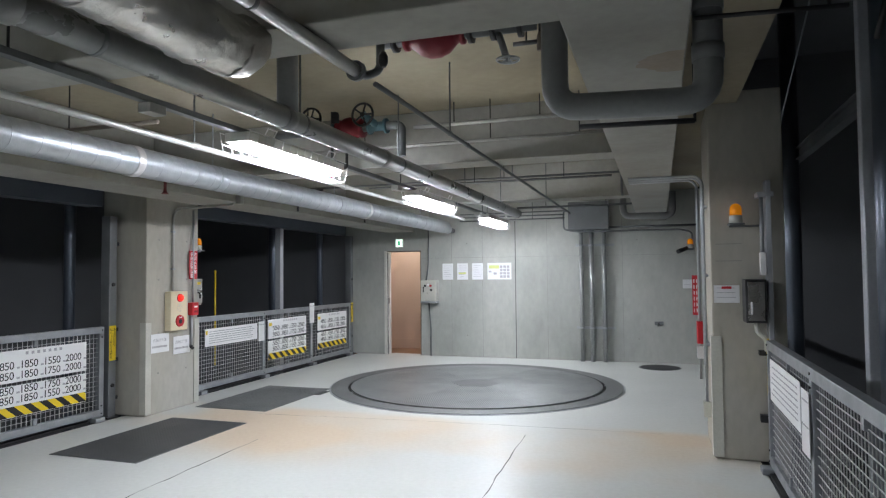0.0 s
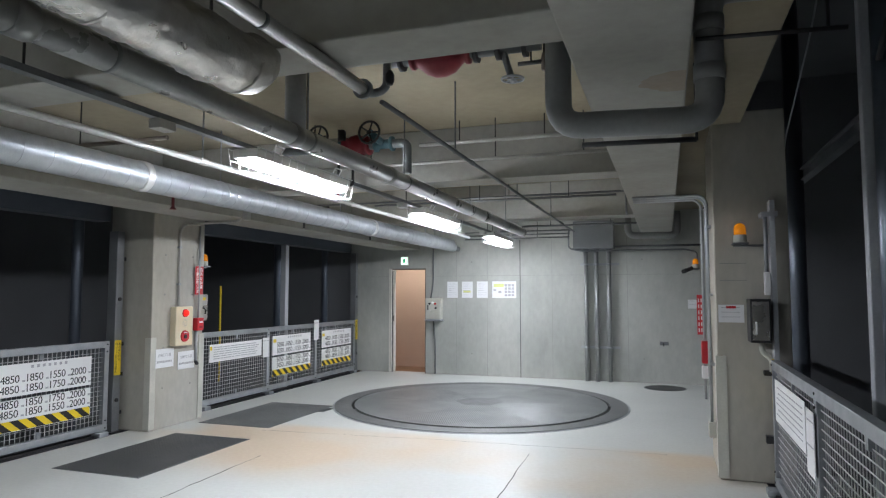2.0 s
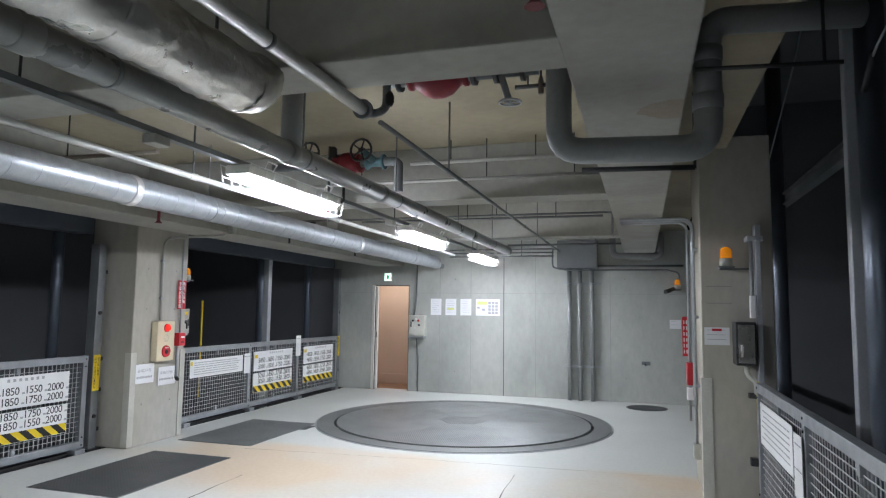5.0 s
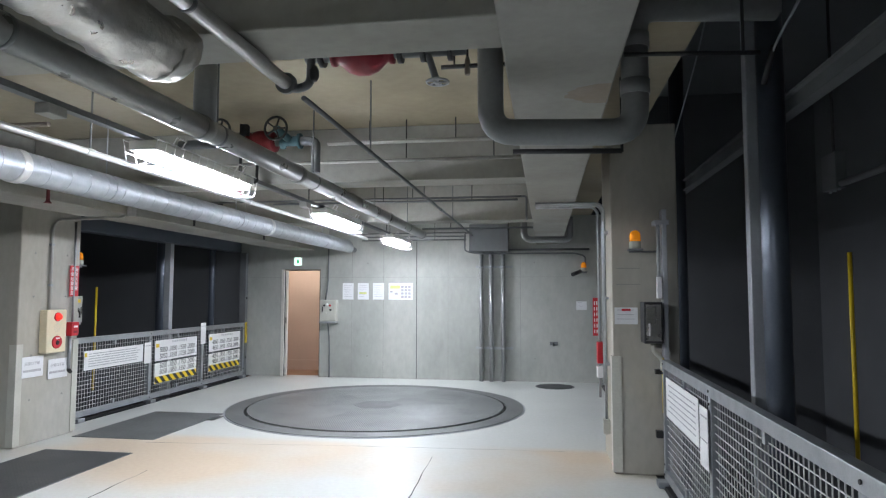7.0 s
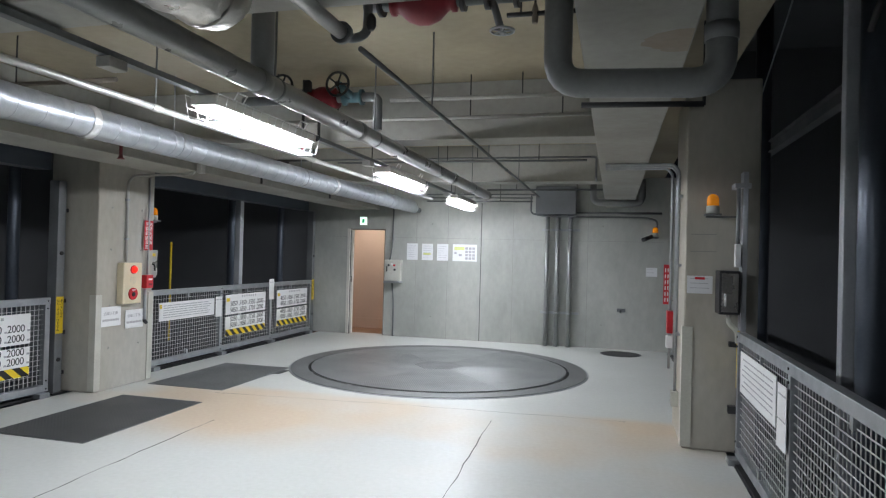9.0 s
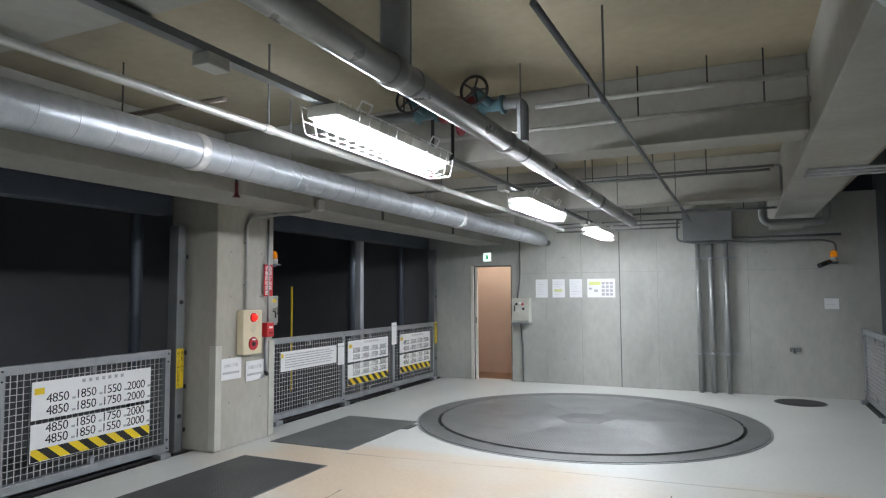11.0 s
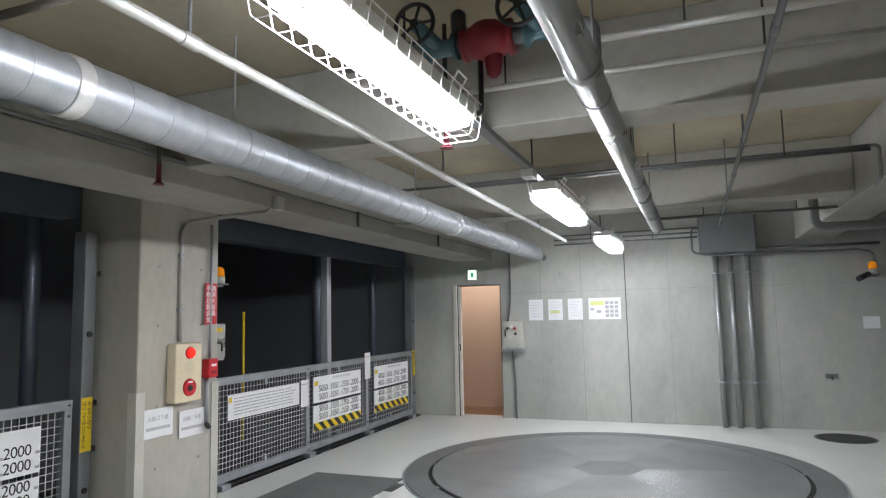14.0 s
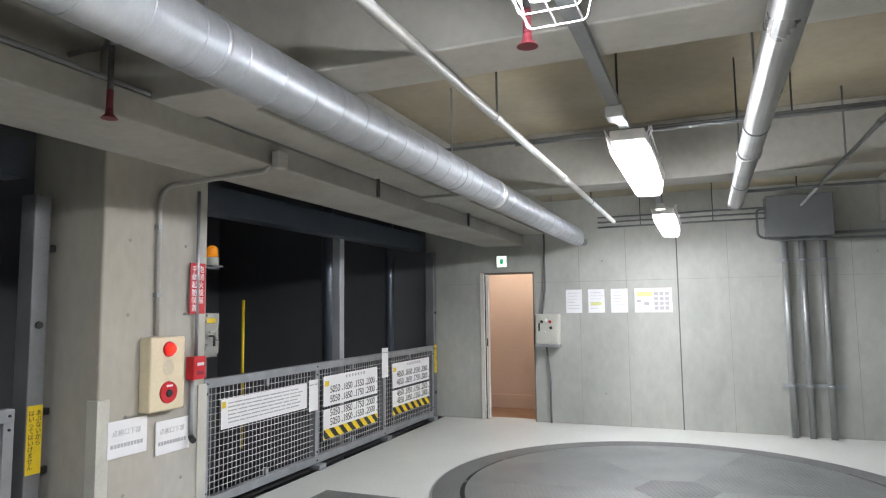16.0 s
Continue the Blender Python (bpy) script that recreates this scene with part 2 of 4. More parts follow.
def part(name, bm, material, parent, label=""):
    ob = mesh_ob(name, bm, material)
    ob.parent = parent
    return tagged(ob, label) if label else ob


def solid(name, bm, material, label, category, kind="", group=""):
    return tagged(mesh_ob(name, bm, material), label, category, group, kind)


def thing(name, label, category, group="", kind=""):
    return tagged(new(name), label, category, group, kind)


def letters(name, body, size, m, material, parent, align="LEFT", spacing=1.0):
    """Flat writing as a mesh, in the plane of m (x to the right, y up)."""
    cu = bpy.data.curves.new(name, "FONT")
    cu.body, cu.size, cu.align_x, cu.extrude, cu.space_character = body, size, align, 0.0006, spacing
    cu.resolution_u = 3
    ob = new(name, cu)
    bpy.context.view_layer.update()
    me = bpy.data.meshes.new_from_object(ob.evaluated_get(bpy.context.evaluated_depsgraph_get()))
    bpy.data.objects.remove(ob)
    bpy.data.curves.remove(cu)
    me.materials.clear()
    me.materials.append(material)
    made = new(name, me)
    made.matrix_world = m
    made.parent = parent
    return made


# planes for writing: facing +x, -x and -y
def on_px(x, y, z):
    return Matrix(((0, 0, 1, x), (1, 0, 0, y), (0, 1, 0, z), (0, 0, 0, 1)))


def on_my(x, y, z):
    return Matrix(((1, 0, 0, x), (0, 0, -1, y), (0, 1, 0, z), (0, 0, 0, 1)))


# ---- structure ----
YB = 12.17            # back wall
XL, XR = -4.98, 1.40  # edges of the floor
ZS, ZB = 2.93, 2.49   # slab and cross beams

solid("floor", B(XL, XR, -4, YB + 0.2, -0.3, 0), FLOOR, "pale grey coated concrete floor with tan stains", "floor", "structure")
solid("pit_floor_1", B(-9.2, XL - 0.01, -4, YB + 0.2, -1.5, -1.3), SHAFT, "concrete pit floor of the car lift, darkened for shade", "floor", "structure")
solid("pit_floor_2", B(XR + 0.01, 5.2, -4, YB + 0.2, -1.5, -1.3), SHAFT, "concrete pit floor of the car lift, darkened for shade", "floor", "structure")
bm = bmesh.new()
DX0, DX1, DZ = -4.42, -3.66, 1.99
box(bm, -5.25, DX0, YB, YB + 0.2, 0, ZS)
box(bm, DX1, 1.7, YB, YB + 0.2, 0, ZS)
box(bm, DX0, DX1, YB, YB + 0.2, DZ, ZS)
wall_north = solid("wall_north", bm, WALL, "grey fair-faced concrete end wall with a doorway", "wall", "structure")
solid("wall_west", B(-9.2, -9.0, -4, YB + 0.2, -1.3, 5), SHAFT, "concrete wall of the lift shaft, darkened for shade", "wall", "structure")
solid("wall_east", B(5.0, 5.2, -4, YB + 0.2, -1.3, 5), SHAFT, "concrete wall of the lift shaft, darkened for shade", "wall", "structure")
solid("wall_shaft_1", B(-9.0, -5.25, YB, YB + 0.2, -1.3, 5), SHAFT, "concrete end wall of the lift shaft, darkened for shade", "wall", "structure")
solid("wall_shaft_2", B(1.7, 5.0, YB, YB + 0.2, -1.3, 5), SHAFT, "concrete end wall of the lift shaft, darkened for shade", "wall", "structure")
solid("wall_south", B(-9.2, 5.2, -4.2, -4, -1.3, 5), WALL, "grey concrete wall at the entrance end", "wall", "structure")
solid("shaft_ceiling", B(-9.2, 5.2, -4.2, YB + 0.2, 5, 5.2), SHAFT, "ceiling over the lift shafts, darkened for shade", "ceiling", "structure")
solid("ceiling", B(-4.75, 1.29, -4, YB, ZS, ZS + 0.2), SLAB, "stained buff concrete ceiling slab", "ceiling", "structure")
for i, (y, zb) in enumerate(((-0.02, ZB), (3.02, 2.485), (6.06, 2.47), (9.03, 2.47))):
    solid("beam_%d" % (i + 1), B(-4.119, 0.339, y - 0.3, y, zb, ZS, bev=0.008), BEAM, "grey concrete ceiling beam", "beam", "structure")
solid("girder_1", B(0.34, 0.78, -4, YB, 2.42, ZS, bev=0.008), BEAM, "pale concrete girder with a rust stain", "beam", "structure")
solid("girder_2", B(-4.35, -3.79, -4, YB, 2.35, 2.485, bev=0.008), BEAM, "grey concrete ledge above the parking gates", "beam", "structure")
solid("girder_3", B(-4.75, -4.12, -4, YB, 2.487, ZS), BEAM, "grey concrete girder above the ledge", "beam", "structure")
solid("girder_4", B(-3.95, -3.5, 6.062, YB, 2.495, ZS, bev=0.008), BEAM, "grey concrete girder beside the duct", "beam", "structure")
solid("pillar_1", B(-5.32, -4.71, 6.31, 7.15, 0, ZS + 0.1, bev=0.012), PILLAR, "brown-grey concrete pillar", "pillar", "structure")
solid("pillar_2", B(1.06, 1.62, 6.38, 7.22, 0, ZS + 0.1, bev=0.012), PILLAR, "brown-grey concrete pillar", "pillar", "structure")

# joints and cracks
solid("wall_joint", B(-1.837, -1.823, YB - 0.003, YB, 0, 2.49), mat("joint_sealant", (0.12, 0.125, 0.12), 0.8), "dark vertical joint in the concrete wall", "joint", "structure")


def crack(points, w):
    bm = bmesh.new()
    random.seed(5)
    side = []
    for (x0, y0), (x1, y1) in zip(points, points[1:]):
        d = Vector((y0 - y1, x1 - x0)).normalized()
        for k in range(12):
            s = k / 12
            j, ww = random.uniform(-0.008, 0.008), w * random.uniform(0.3, 1.2)
            x, y = x0 + (x1 - x0) * s + d.x * j, y0 + (y1 - y0) * s + d.y * j
            side.append((bm.verts.new((x + d.x * ww, y + d.y * ww, 0.002)), bm.verts.new((x - d.x * ww, y - d.y * ww, 0.002))))
    for a, b in zip(side, side[1:]):
        bm.faces.new((a[0], b[0], b[1], a[1]))
    solid("floor_joint", bm, GAP, "thin dark crack in the floor coating", "joint", "structure")


crack([(-0.47, 3.6), (-0.52, 4.9), (-0.59, 6.85)], 0.0038)
crack([(-2.83, 3.2), (-2.9, 4.5), (-2.95, 5.95)], 0.005)
crack([(-3.6, 6.8), (-1.5, 7.0), (0.85, 7.12)], 0.003)
crack([(-4.2, 3.85), (-2.4, 3.75), (-0.5, 3.7)], 0.004)

# seams and tie holes left by the formwork
SEAM = mat("formwork_seam", (0.31, 0.315, 0.295), 0.85, scale=5)
for x in (-3.05, -2.45, -1.25, 0.05):
    solid("formwork_seam", B(x - 0.003, x + 0.003, YB - 0.002, YB + 0.001, 0, 2.49), SEAM, "faint vertical formwork seam in the wall", "seam", "structure")
for x0, x1, z in ((DX1 + 0.02, 1.3, 1.84), (-5.05, DX0 - 0.02, 1.84)):
    solid("formwork_seam", B(x0, x1, YB - 0.0015, YB + 0.001, z - 0.002, z + 0.002), SEAM, "faint level formwork seam in the wall", "seam", "structure")
for y in (6.5, 6.95):
    for z in (0.45, 0.9, 1.5, 1.95):
        solid("tie_hole", lat([(0.012, -0.001), (0.011, 0.002)], 10, (-4.71, y, z), "x"), SEAM, "small filled tie hole in the pillar", "tie hole", "structure")
for x in (-2.75, 0.3):
    for z in (0.4, 2.1):
        solid("tie_hole", lat([(0.013, -0.002), (0.012, 0.001)], 10, (x, YB, z), "y"), SEAM, "small filled tie hole in the wall", "tie hole", "structure")
for z in (1.62, 1.76):
    solid("pillar_seam", B(1.1, 1.3, 6.378, 6.381, z - 0.003, z + 0.003), SEAM, "short dark scratch in the pillar", "seam", "structure")

# ---- lift shafts: steel columns, lintels and braces behind the gates ----
def column(name, x, y, w, d, z0, z1, m, label):
    t = thing(name, label, "steel column")
    part("shaft", B(x - w / 2, x + w / 2, y - d / 2, y + d / 2, z0, z1, bev=0.008), m, t)
    part("base_plate", B(x - w * 0.8, x + w * 0.8, y - d * 0.8, y + d * 0.8, z0 - 0.02, z0, bev=0.004), m, t)
    return t


def round_column(x, y, r, z0, z1):
    t = thing("round_steel_column", "dark blue-grey round steel lift column", "steel column", "lift columns")
    part("tube", T([(x, y, z0), (x, y, z1)], r, 24), COLUMN, t)
    part("base_plate", lat([(r * 1.5, z0 - 0.02), (r * 1.5, z0)], 24, (x, y, 0)), DARKMETAL, t)


for x, y, r in ((-5.75, 6.25, 0.06), (-5.75, 10.35, 0.07), (-5.75, 12.0, 0.06), (2.02, 8.35, 0.085), (1.98, 5.08, 0.085)):
    round_column(x, y, r, -1.28, 4.9)
column("lift_post", -5.4, 10.02, 0.1, 0.1, -1.28, 2.45, POSTMETAL, "pale blue-grey steel lift post")
column("lift_post", 1.98, 5.52, 0.08, 0.09, -1.28, 3.8, POSTMETAL, "pale blue-grey steel lift post")
for y0, y1 in ((-3, 6.2), (7.3, 12.1)):
    solid("lintel_beam", B(-5.42, -5.22, y0, y1, 2.32, 2.55, bev=0.006), COLUMN, "dark blue-grey steel lintel over the gates", "steel beam")
t = thing("brace_beam", "dark grey steel beam along the lift shaft", "steel beam")
part("web", B(2.10, 2.112, 2.5, 12.1, 2.735, 2.835), GREYMETAL, t)
for z in (2.72, 2.835):
    part("flange", B(2.06, 2.15, 2.5, 12.1, z, z + 0.015, bev=0.003), GREYMETAL, t)
t = thing("shaft_tube", "thin grey tube on a bracket in the lift shaft", "pipe")
part("tube", T([(2.7, 5.8, 2.37), (2.7, 1.5, 2.35)], 0.025, 12), GREYMETAL, t)
part("hanger", T([(2.7, 5.92, 2.6), (2.7, 5.92, 5.0)], 0.012, 8), DARKMETAL, t)
part("bracket", B(2.66, 2.74, 5.8, 6.05, 2.34, 2.62, bev=0.006), GREYMETAL, t)
for k in range(3):
    part("bolt", lat([(0.012, 0), (0.01, 0.02)], 6, (2.70, 5.84 + 0.08 * k, 2.325)), GALV, t)
for pts in ([(1.9, 3.7, 3.6), (1.9, 4.25, 3.19), (1.9, 4.75, 3.07), (1.9, 4.95, 2.9)], [(1.9, 6.0, 4.2), (1.9, 6.73, 3.74), (1.9, 8.13, 3.12), (1.9, 8.25, 2.8)]):
    t = thing("lift_cable", "thin grey cable hanging in the lift shaft", "cable", "lift cables")
    part("wire", T(pts, 0.008, 8, 0.2), GALV, t)
    part("end_fitting", T([pts[2], pts[3]], 0.018, 10), DARKMETAL, t)


def yellow_pole(x, y, z0, z1):
    t = thing("yellow_pole", "slim yellow warning pole inside the lift", "pole", "yellow poles")
    part("pole", T([(x, y, z0), (x, y, z1)], 0.015, 10), YELLOW, t)
    part("stem", T([(x, y, -1.3), (x, y, z0)], 0.012, 10), DARKMETAL, t)


yellow_pole(-5.7, 8.75, 0.2, 1.62)
yellow_pole(2.6, 5.49, 0.2, 1.83)

t = thing("sign_stand", "red upright sign with white characters on a stand", "sign")
part("foot_plate", lat([(0.13, 0.0), (0.13, 0.012), (0.05, 0.03)], 24, (1.08, 1.44, 0)), DARKMETAL, t)
part("pole", T([(1.08, 1.445, 0.02), (1.08, 1.445, 1.40)], 0.014, 10), REDDARK, t)
part("board", B(1.02, 1.15, 1.42, 1.43, 0.95, 1.51, bev=0.002), RED, t)
for k in range(6):
    bm = bmesh.new()
    for a, b, c, d in ((0.0, 0.06, 0.045, 0.052), (0.0, 0.06, 0.022, 0.029), (0.026, 0.034, 0.0, 0.06), (0.005, 0.055, 0.0, 0.007)):
        box(bm, 1.055 + a, 1.055 + b, 1.4185, 1.4198, 1.405 - 0.085 * k + c, 1.405 - 0.085 * k + d)
    part("mark", bm, WHITE, t)

# ---- gates: mesh panels in galvanised frames ----
def gate(label, x, y0, y1, cuts, side, z0=0.05, z1=1.0):
    """A gate that runs along y. side: +1 if its face looks towards +x."""
    g = thing("mesh_gate", label, "gate", "parking gates")
    bm = bmesh.new()
    box(bm, x - 0.03, x + 0.03, y0, y1, z1 - 0.07, z1, 0.004)
    part("top_rail", bm, GALV, g)
    part("bottom_rail", B(x - 0.03, x + 0.03, y0, y1, z0, z0 + 0.07, bev=0.004), GALV, g)
    ends = [y0 + 0.03, *cuts, y1 - 0.03]
    for y in ends:
        post_ob = part("upright", B(x - 0.028, x + 0.028, y - 0.03, y + 0.03, z0 + 0.07, z1 - 0.07, bev=0.003), GALV, g)
        for z in (z0 + 0.03, z0 + 0.11, z1 - 0.11, z1 - 0.035):
            part("bolt", lat([(0.009, -0.006), (0.007, 0.008)], 6, (x + side * 0.03, y, z), "x"), DARKMETAL, post_ob)
    for a, b in zip(ends, ends[1:]):
        bm = bmesh.new()
        n = max(2, round((b - a - 0.06) / 0.05))
        for k in range(1, n):
            y = a + 0.03 + (b - a - 0.06) * k / n
            box(bm, x - 0.0025, x + 0.0025, y - 0.0025, y + 0.0025, z0 + 0.07, z1 - 0.07)
        m = round((z1 - z0 - 0.14) / 0.05)
        for k in range(1, m):
            z = z0 + 0.07 + (z1 - z0 - 0.14) * k / m
            box(bm, x - 0.003 + 0.004 * side, x + 0.001 + 0.004 * side, a + 0.03, b - 0.03, z - 0.0025, z + 0.0025)
        part("wire_mesh", bm, MESHWIRE, g)
        c = (a + b) / 2
        part("stay", B(x - 0.02, x + 0.02, c - 0.02, c + 0.02, z1 - 0.13, z1 - 0.07), GALV, g)
        part("stay", B(x - 0.02, x + 0.02, c - 0.02, c + 0.02, z0 + 0.07, z0 + 0.13), GALV, g)
    for k, y in enumerate([y0 + 0.1, *cuts, y1 - 0.1]):
        s = part("foot", B(x - 0.02, x + 0.10 * side, y - 0.06, y + 0.06, 0.0, z0, bev=0.008), GALV, g)
    solid("gate_rail", B(x - 0.05, x + 0.02, y0, y1, 0, 0.02), DARKMETAL, "dark steel floor rail under the gate", "rail")
    return g


GX, GR = -5.06, 1.46
gate("galvanised steel mesh gate with car size signs", GX, 1.2, 6.06, (2.85, 4.5), 1)
gate("galvanised steel mesh gate with notice and car size signs", GX, 7.5, 11.92, (9.03, 10.44), 1)
gate("galvanised steel mesh gate in the far bay", GR, 7.5, 11.92, (9.03, 10.44), -1)
gate("galvanised steel mesh gate with white notices", GR, -1.0, 6.16, (0.9, 2.75, 4.62), -1)


def size_sign(y0, y1, first):
    """Upper and lower boards with rows of car sizes, the lower with a hazard band."""
    x = GX + 0.036
    w = y1 - y0
    for z0, z1, rows, band in ((0.565, 0.86, ("1550", "1750"), 0), (0.245, 0.535, ("1750", "1550"), 0.10)):
        s = thing("size_sign", "white car size sign with black numbers" + (" and hazard stripes" if band else " on the gate"), "sign", "car size signs")
        part("board", B(x, x + 0.006, y0, y1, z0, z1, bev=0.001), WHITE, s)
        if band:
            part("hazard_band", B(x + 0.006, x + 0.0075, y0 + 0.005, y1 - 0.005, z0 + 0.005, z0 + band), HAZARD, s, "yellow and black hazard band")
        for k, mid in enumerate(rows):
            zz = (z0 + band) + (z1 - z0 - band - (0.09 if not band else 0.0)) * (0.56 - 0.46 * k) + 0.008
            for c, word in enumerate((first, "1850", mid, "2000")):
                letters("number", word, 0.102, on_px(x + 0.0065, y0 + w * (0.105 + 0.222 * c), zz), INK, s, spacing=0.92)
                bm = B(x + 0.006, x + 0.007, y0 + w * (0.302 + 0.222 * c), y0 + w * (0.33 + 0.222 * c), zz, zz + 0.018)
                part("unit_mark", bm, GREYINK, s)
        if not band:
            for k in range(7):
                part("heading_mark", B(x + 0.006, x + 0.007, y0 + w * (0.38 + 0.055 * k), y0 + w * (0.38 + 0.055 * k) + 0.028, z1 - 0.05, z1 - 0.022), GREYINK, s)
            part("tag", B(x + 0.006, x + 0.007, y0 + 0.02, y0 + 0.10, z1 - 0.10, z1 - 0.05), YELLOW, s)


size_sign(4.72, 5.82, "4850")
size_sign(9.12, 10.24, "5050")
size_sign(10.62, 11.72, "4850")


def notice(x, y0, y1, z0, z1, side, lines, label, tag=False):
    s = thing("notice_board", label, "notice", "gate notices")
    d = 0.004 * side
    part("board", B(min(x, x + d), max(x, x + d), y0, y1, z0, z1), WHITE, s)
    bm = bmesh.new()
    random.seed(int(y0 * 100))
    for k in range(lines):
        z = z1 - (z1 - z0) * (0.14 + 0.78 * k / lines)
        a = y0 + 0.07 * (y1 - y0)
        while a < y1 - 0.12 * (y1 - y0):
            b = min(a + random.uniform(0.05, 0.16), y1 - 0.06 * (y1 - y0))
            box(bm, min(x + d, x + 1.3 * d), max(x + d, x + 1.3 * d), a, b, z - 0.010, z)
            a = b + 0.015
    part("print", bm, GREYINK, s)
    if tag:
        part("mark", B(min(x + d, x + 1.3 * d), max(x + d, x + 1.3 * d), y0 + 0.01, y0 + 0.05, z1 - 0.07, z1 - 0.02), YELLOW, s)


notice(GX + 0.034, 7.68, 8.84, 0.60, 0.83, 1, 6, "white notice board with fine print on the gate", True)
notice(GX + 0.045, 8.86, 9.01, 0.56, 0.85, 1, 1, "narrow white notice on the gate frame")
notice(GX + 0.045, 10.34, 10.5, 0.72, 1.06, 1, 1, "narrow white notice on the gate frame")
notice(GR - 0.034, 4.86, 5.95, 0.58, 0.88, -1, 6, "white notice board with fine print on the gate")
notice(GR - 0.04, 4.6, 4.8, 0.5, 0.86, -1, 2, "narrow white notice on the gate frame")
notice(GR - 0.034, 1.2, 2.3, 0.55, 0.85, -1, 3, "white sign board on the gate")


def gate_post(x, y, z1, sticker, label):
    t = thing("gate_post", label, "post", "gate posts")
    bm = bmesh.new()
    box(bm, x - 0.06, x + 0.06, y - 0.05, y + 0.05, 0, z1, 0.006)
    post_ob = part("post", bm, GATEPOST, t)
    part("foot_plate", B(x - 0.1, x + 0.1, y - 0.09, y + 0.09, 0, 0.015), DARKMETAL, t)
    for z in (1.45, 0.35):
        part("cap", lat([(0.022, 0), (0.02, 0.012)], 12, (x + 0.06, y, z), "x"), DARKMETAL, post_ob)
    for z in (0.2, 0.62, 0.95, 1.9):
        part("bracket", B(x - 0.02, x + 0.02, y + 0.05, y + 0.12, z - 0.02, z + 0.02, bev=0.004), DARKMETAL, t)
    if sticker:
        s = part("sticker", B(x + 0.06, x + 0.062, y - 0.045, y + 0.045, 0.62, 1.0), YELLOW, t, "yellow sticker with black writing")
        for c, words in enumerate(("あぶないから", "はいってはいけません")):
            for k, ch in enumerate(words):
                letters("writing", ch, 0.036, on_px(x + 0.0625, y + 0.004 - 0.042 * c, 0.945 - 0.033 * k), INK, s)


gate_post(-5.1, 6.18, 2.2, True, "blue-grey steel gate post with yellow warning sticker")
gate_post(-5.12, 12.04, 2.3, True, "dark steel gate post at the end wall")


# ---- turntable and floor hatches ----
TX, TY, TR = -1.80, 9.32, 1.985
tt = thing("car_turntable", "round grey steel chequer plate car turntable in the floor", "turntable")


def ring(r0, r1, z0, z1, a0=0.0, a1=360.0, n=96):
    bm = bmesh.new()
    n = max(3, int(n * (a1 - a0) / 360))
    row = []
    for k in range(n + 1):
        a = radians(a0 + (a1 - a0) * k / n)
        c, s = math.cos(a), math.sin(a)
        row.append([bm.verts.new((r * c, r * s, z)) for r, z in ((r0, z0), (r1, z0), (r1, z1), (r0, z1))])
    for p, q in zip(row, row[1:]):
        for i in range(4):
            bm.faces.new((p[i], q[i], q[(i + 1) % 4], p[(i + 1) % 4]))
    return bm


def at_table(ob, turn=0):
    ob.matrix_world = Matrix.Translation((TX, TY, 0)) @ Matrix.Rotation(radians(turn), 4, "Z")
    return ob


at_table(part("rim", ring(TR - 0.225, TR, -0.01, 0.012), RIM, tt, "dark steel rim"))
at_table(part("edge_strip", ring(TR - 0.003, TR + 0.025, -0.01, 0.006), GALV, tt))
# near-black ring: the shadow between rim and deck is put into its colour
at_table(part("gap", ring(TR - 0.27, TR - 0.22, -0.01, 0.004), GAP, tt, "dark gap"))
for k in range(12):
    at_table(part("cover_lug", ring(TR - 0.248, TR - 0.2245, 0.0, 0.013, 0, 2.2), RIM, tt), 30 * k + 8)
for k in range(6):
    bm = bmesh.new()
    vs = [bm.verts.new((0.34 * math.cos(radians(a)), 0.34 * math.sin(radians(a)), z)) for z in (0.0, 0.02) for a in (0.15, 59.85)]
    lo, hi = [], []
    for z, lst in ((0.0, lo), (0.02, hi)):
        lst.append(bm.verts.new((0.34, 0.0002, z)))
        for j in range(13):
            a = radians(0.02 + 59.96 * j / 12)
            lst.append(bm.verts.new(((TR - 0.265) * math.cos(a), (TR - 0.265) * math.sin(a), z)))
        lst.append(bm.verts.new((0.34 * math.cos(radians(59.96)), 0.34 * math.sin(radians(59.96)), z)))
    for v in vs:
        bm.verts.remove(v)
    bm.faces.new(lo[::-1])
    bm.faces.new(hi)
    for j in range(len(lo)):
        bm.faces.new((lo[j], lo[(j + 1) % len(lo)], hi[(j + 1) % len(hi)], hi[j]))
    at_table(part("deck_plate", bm, TURN_STEEL, tt), 60 * k + 10)
at_table(part("hub_plate", lat([(0.338, 0.0), (0.338, 0.021)], 6), TURN_STEEL, tt), 10)


def hatch(x0, x1, y0, y1, lab):
    t = thing("floor_hatch", lab, "floor hatch", "floor hatches")
    part("lid", B(x0, x1, y0, y1, 0.0, 0.006, bev=0.002), PLATE, t)
    bm = bmesh.new()
    for a in ((x0 - 0.012, x0 - 0.002, y0 - 0.012, y1 + 0.012), (x1 + 0.002, x1 + 0.012, y0 - 0.012, y1 + 0.012), (x0 - 0.002, x1 + 0.002, y0 - 0.012, y0 - 0.002), (x0 - 0.002, x1 + 0.002, y1 + 0.002, y1 + 0.012)):
        box(bm, *a, 0, 0.004)
    part("frame", bm, GREYMETAL, t)


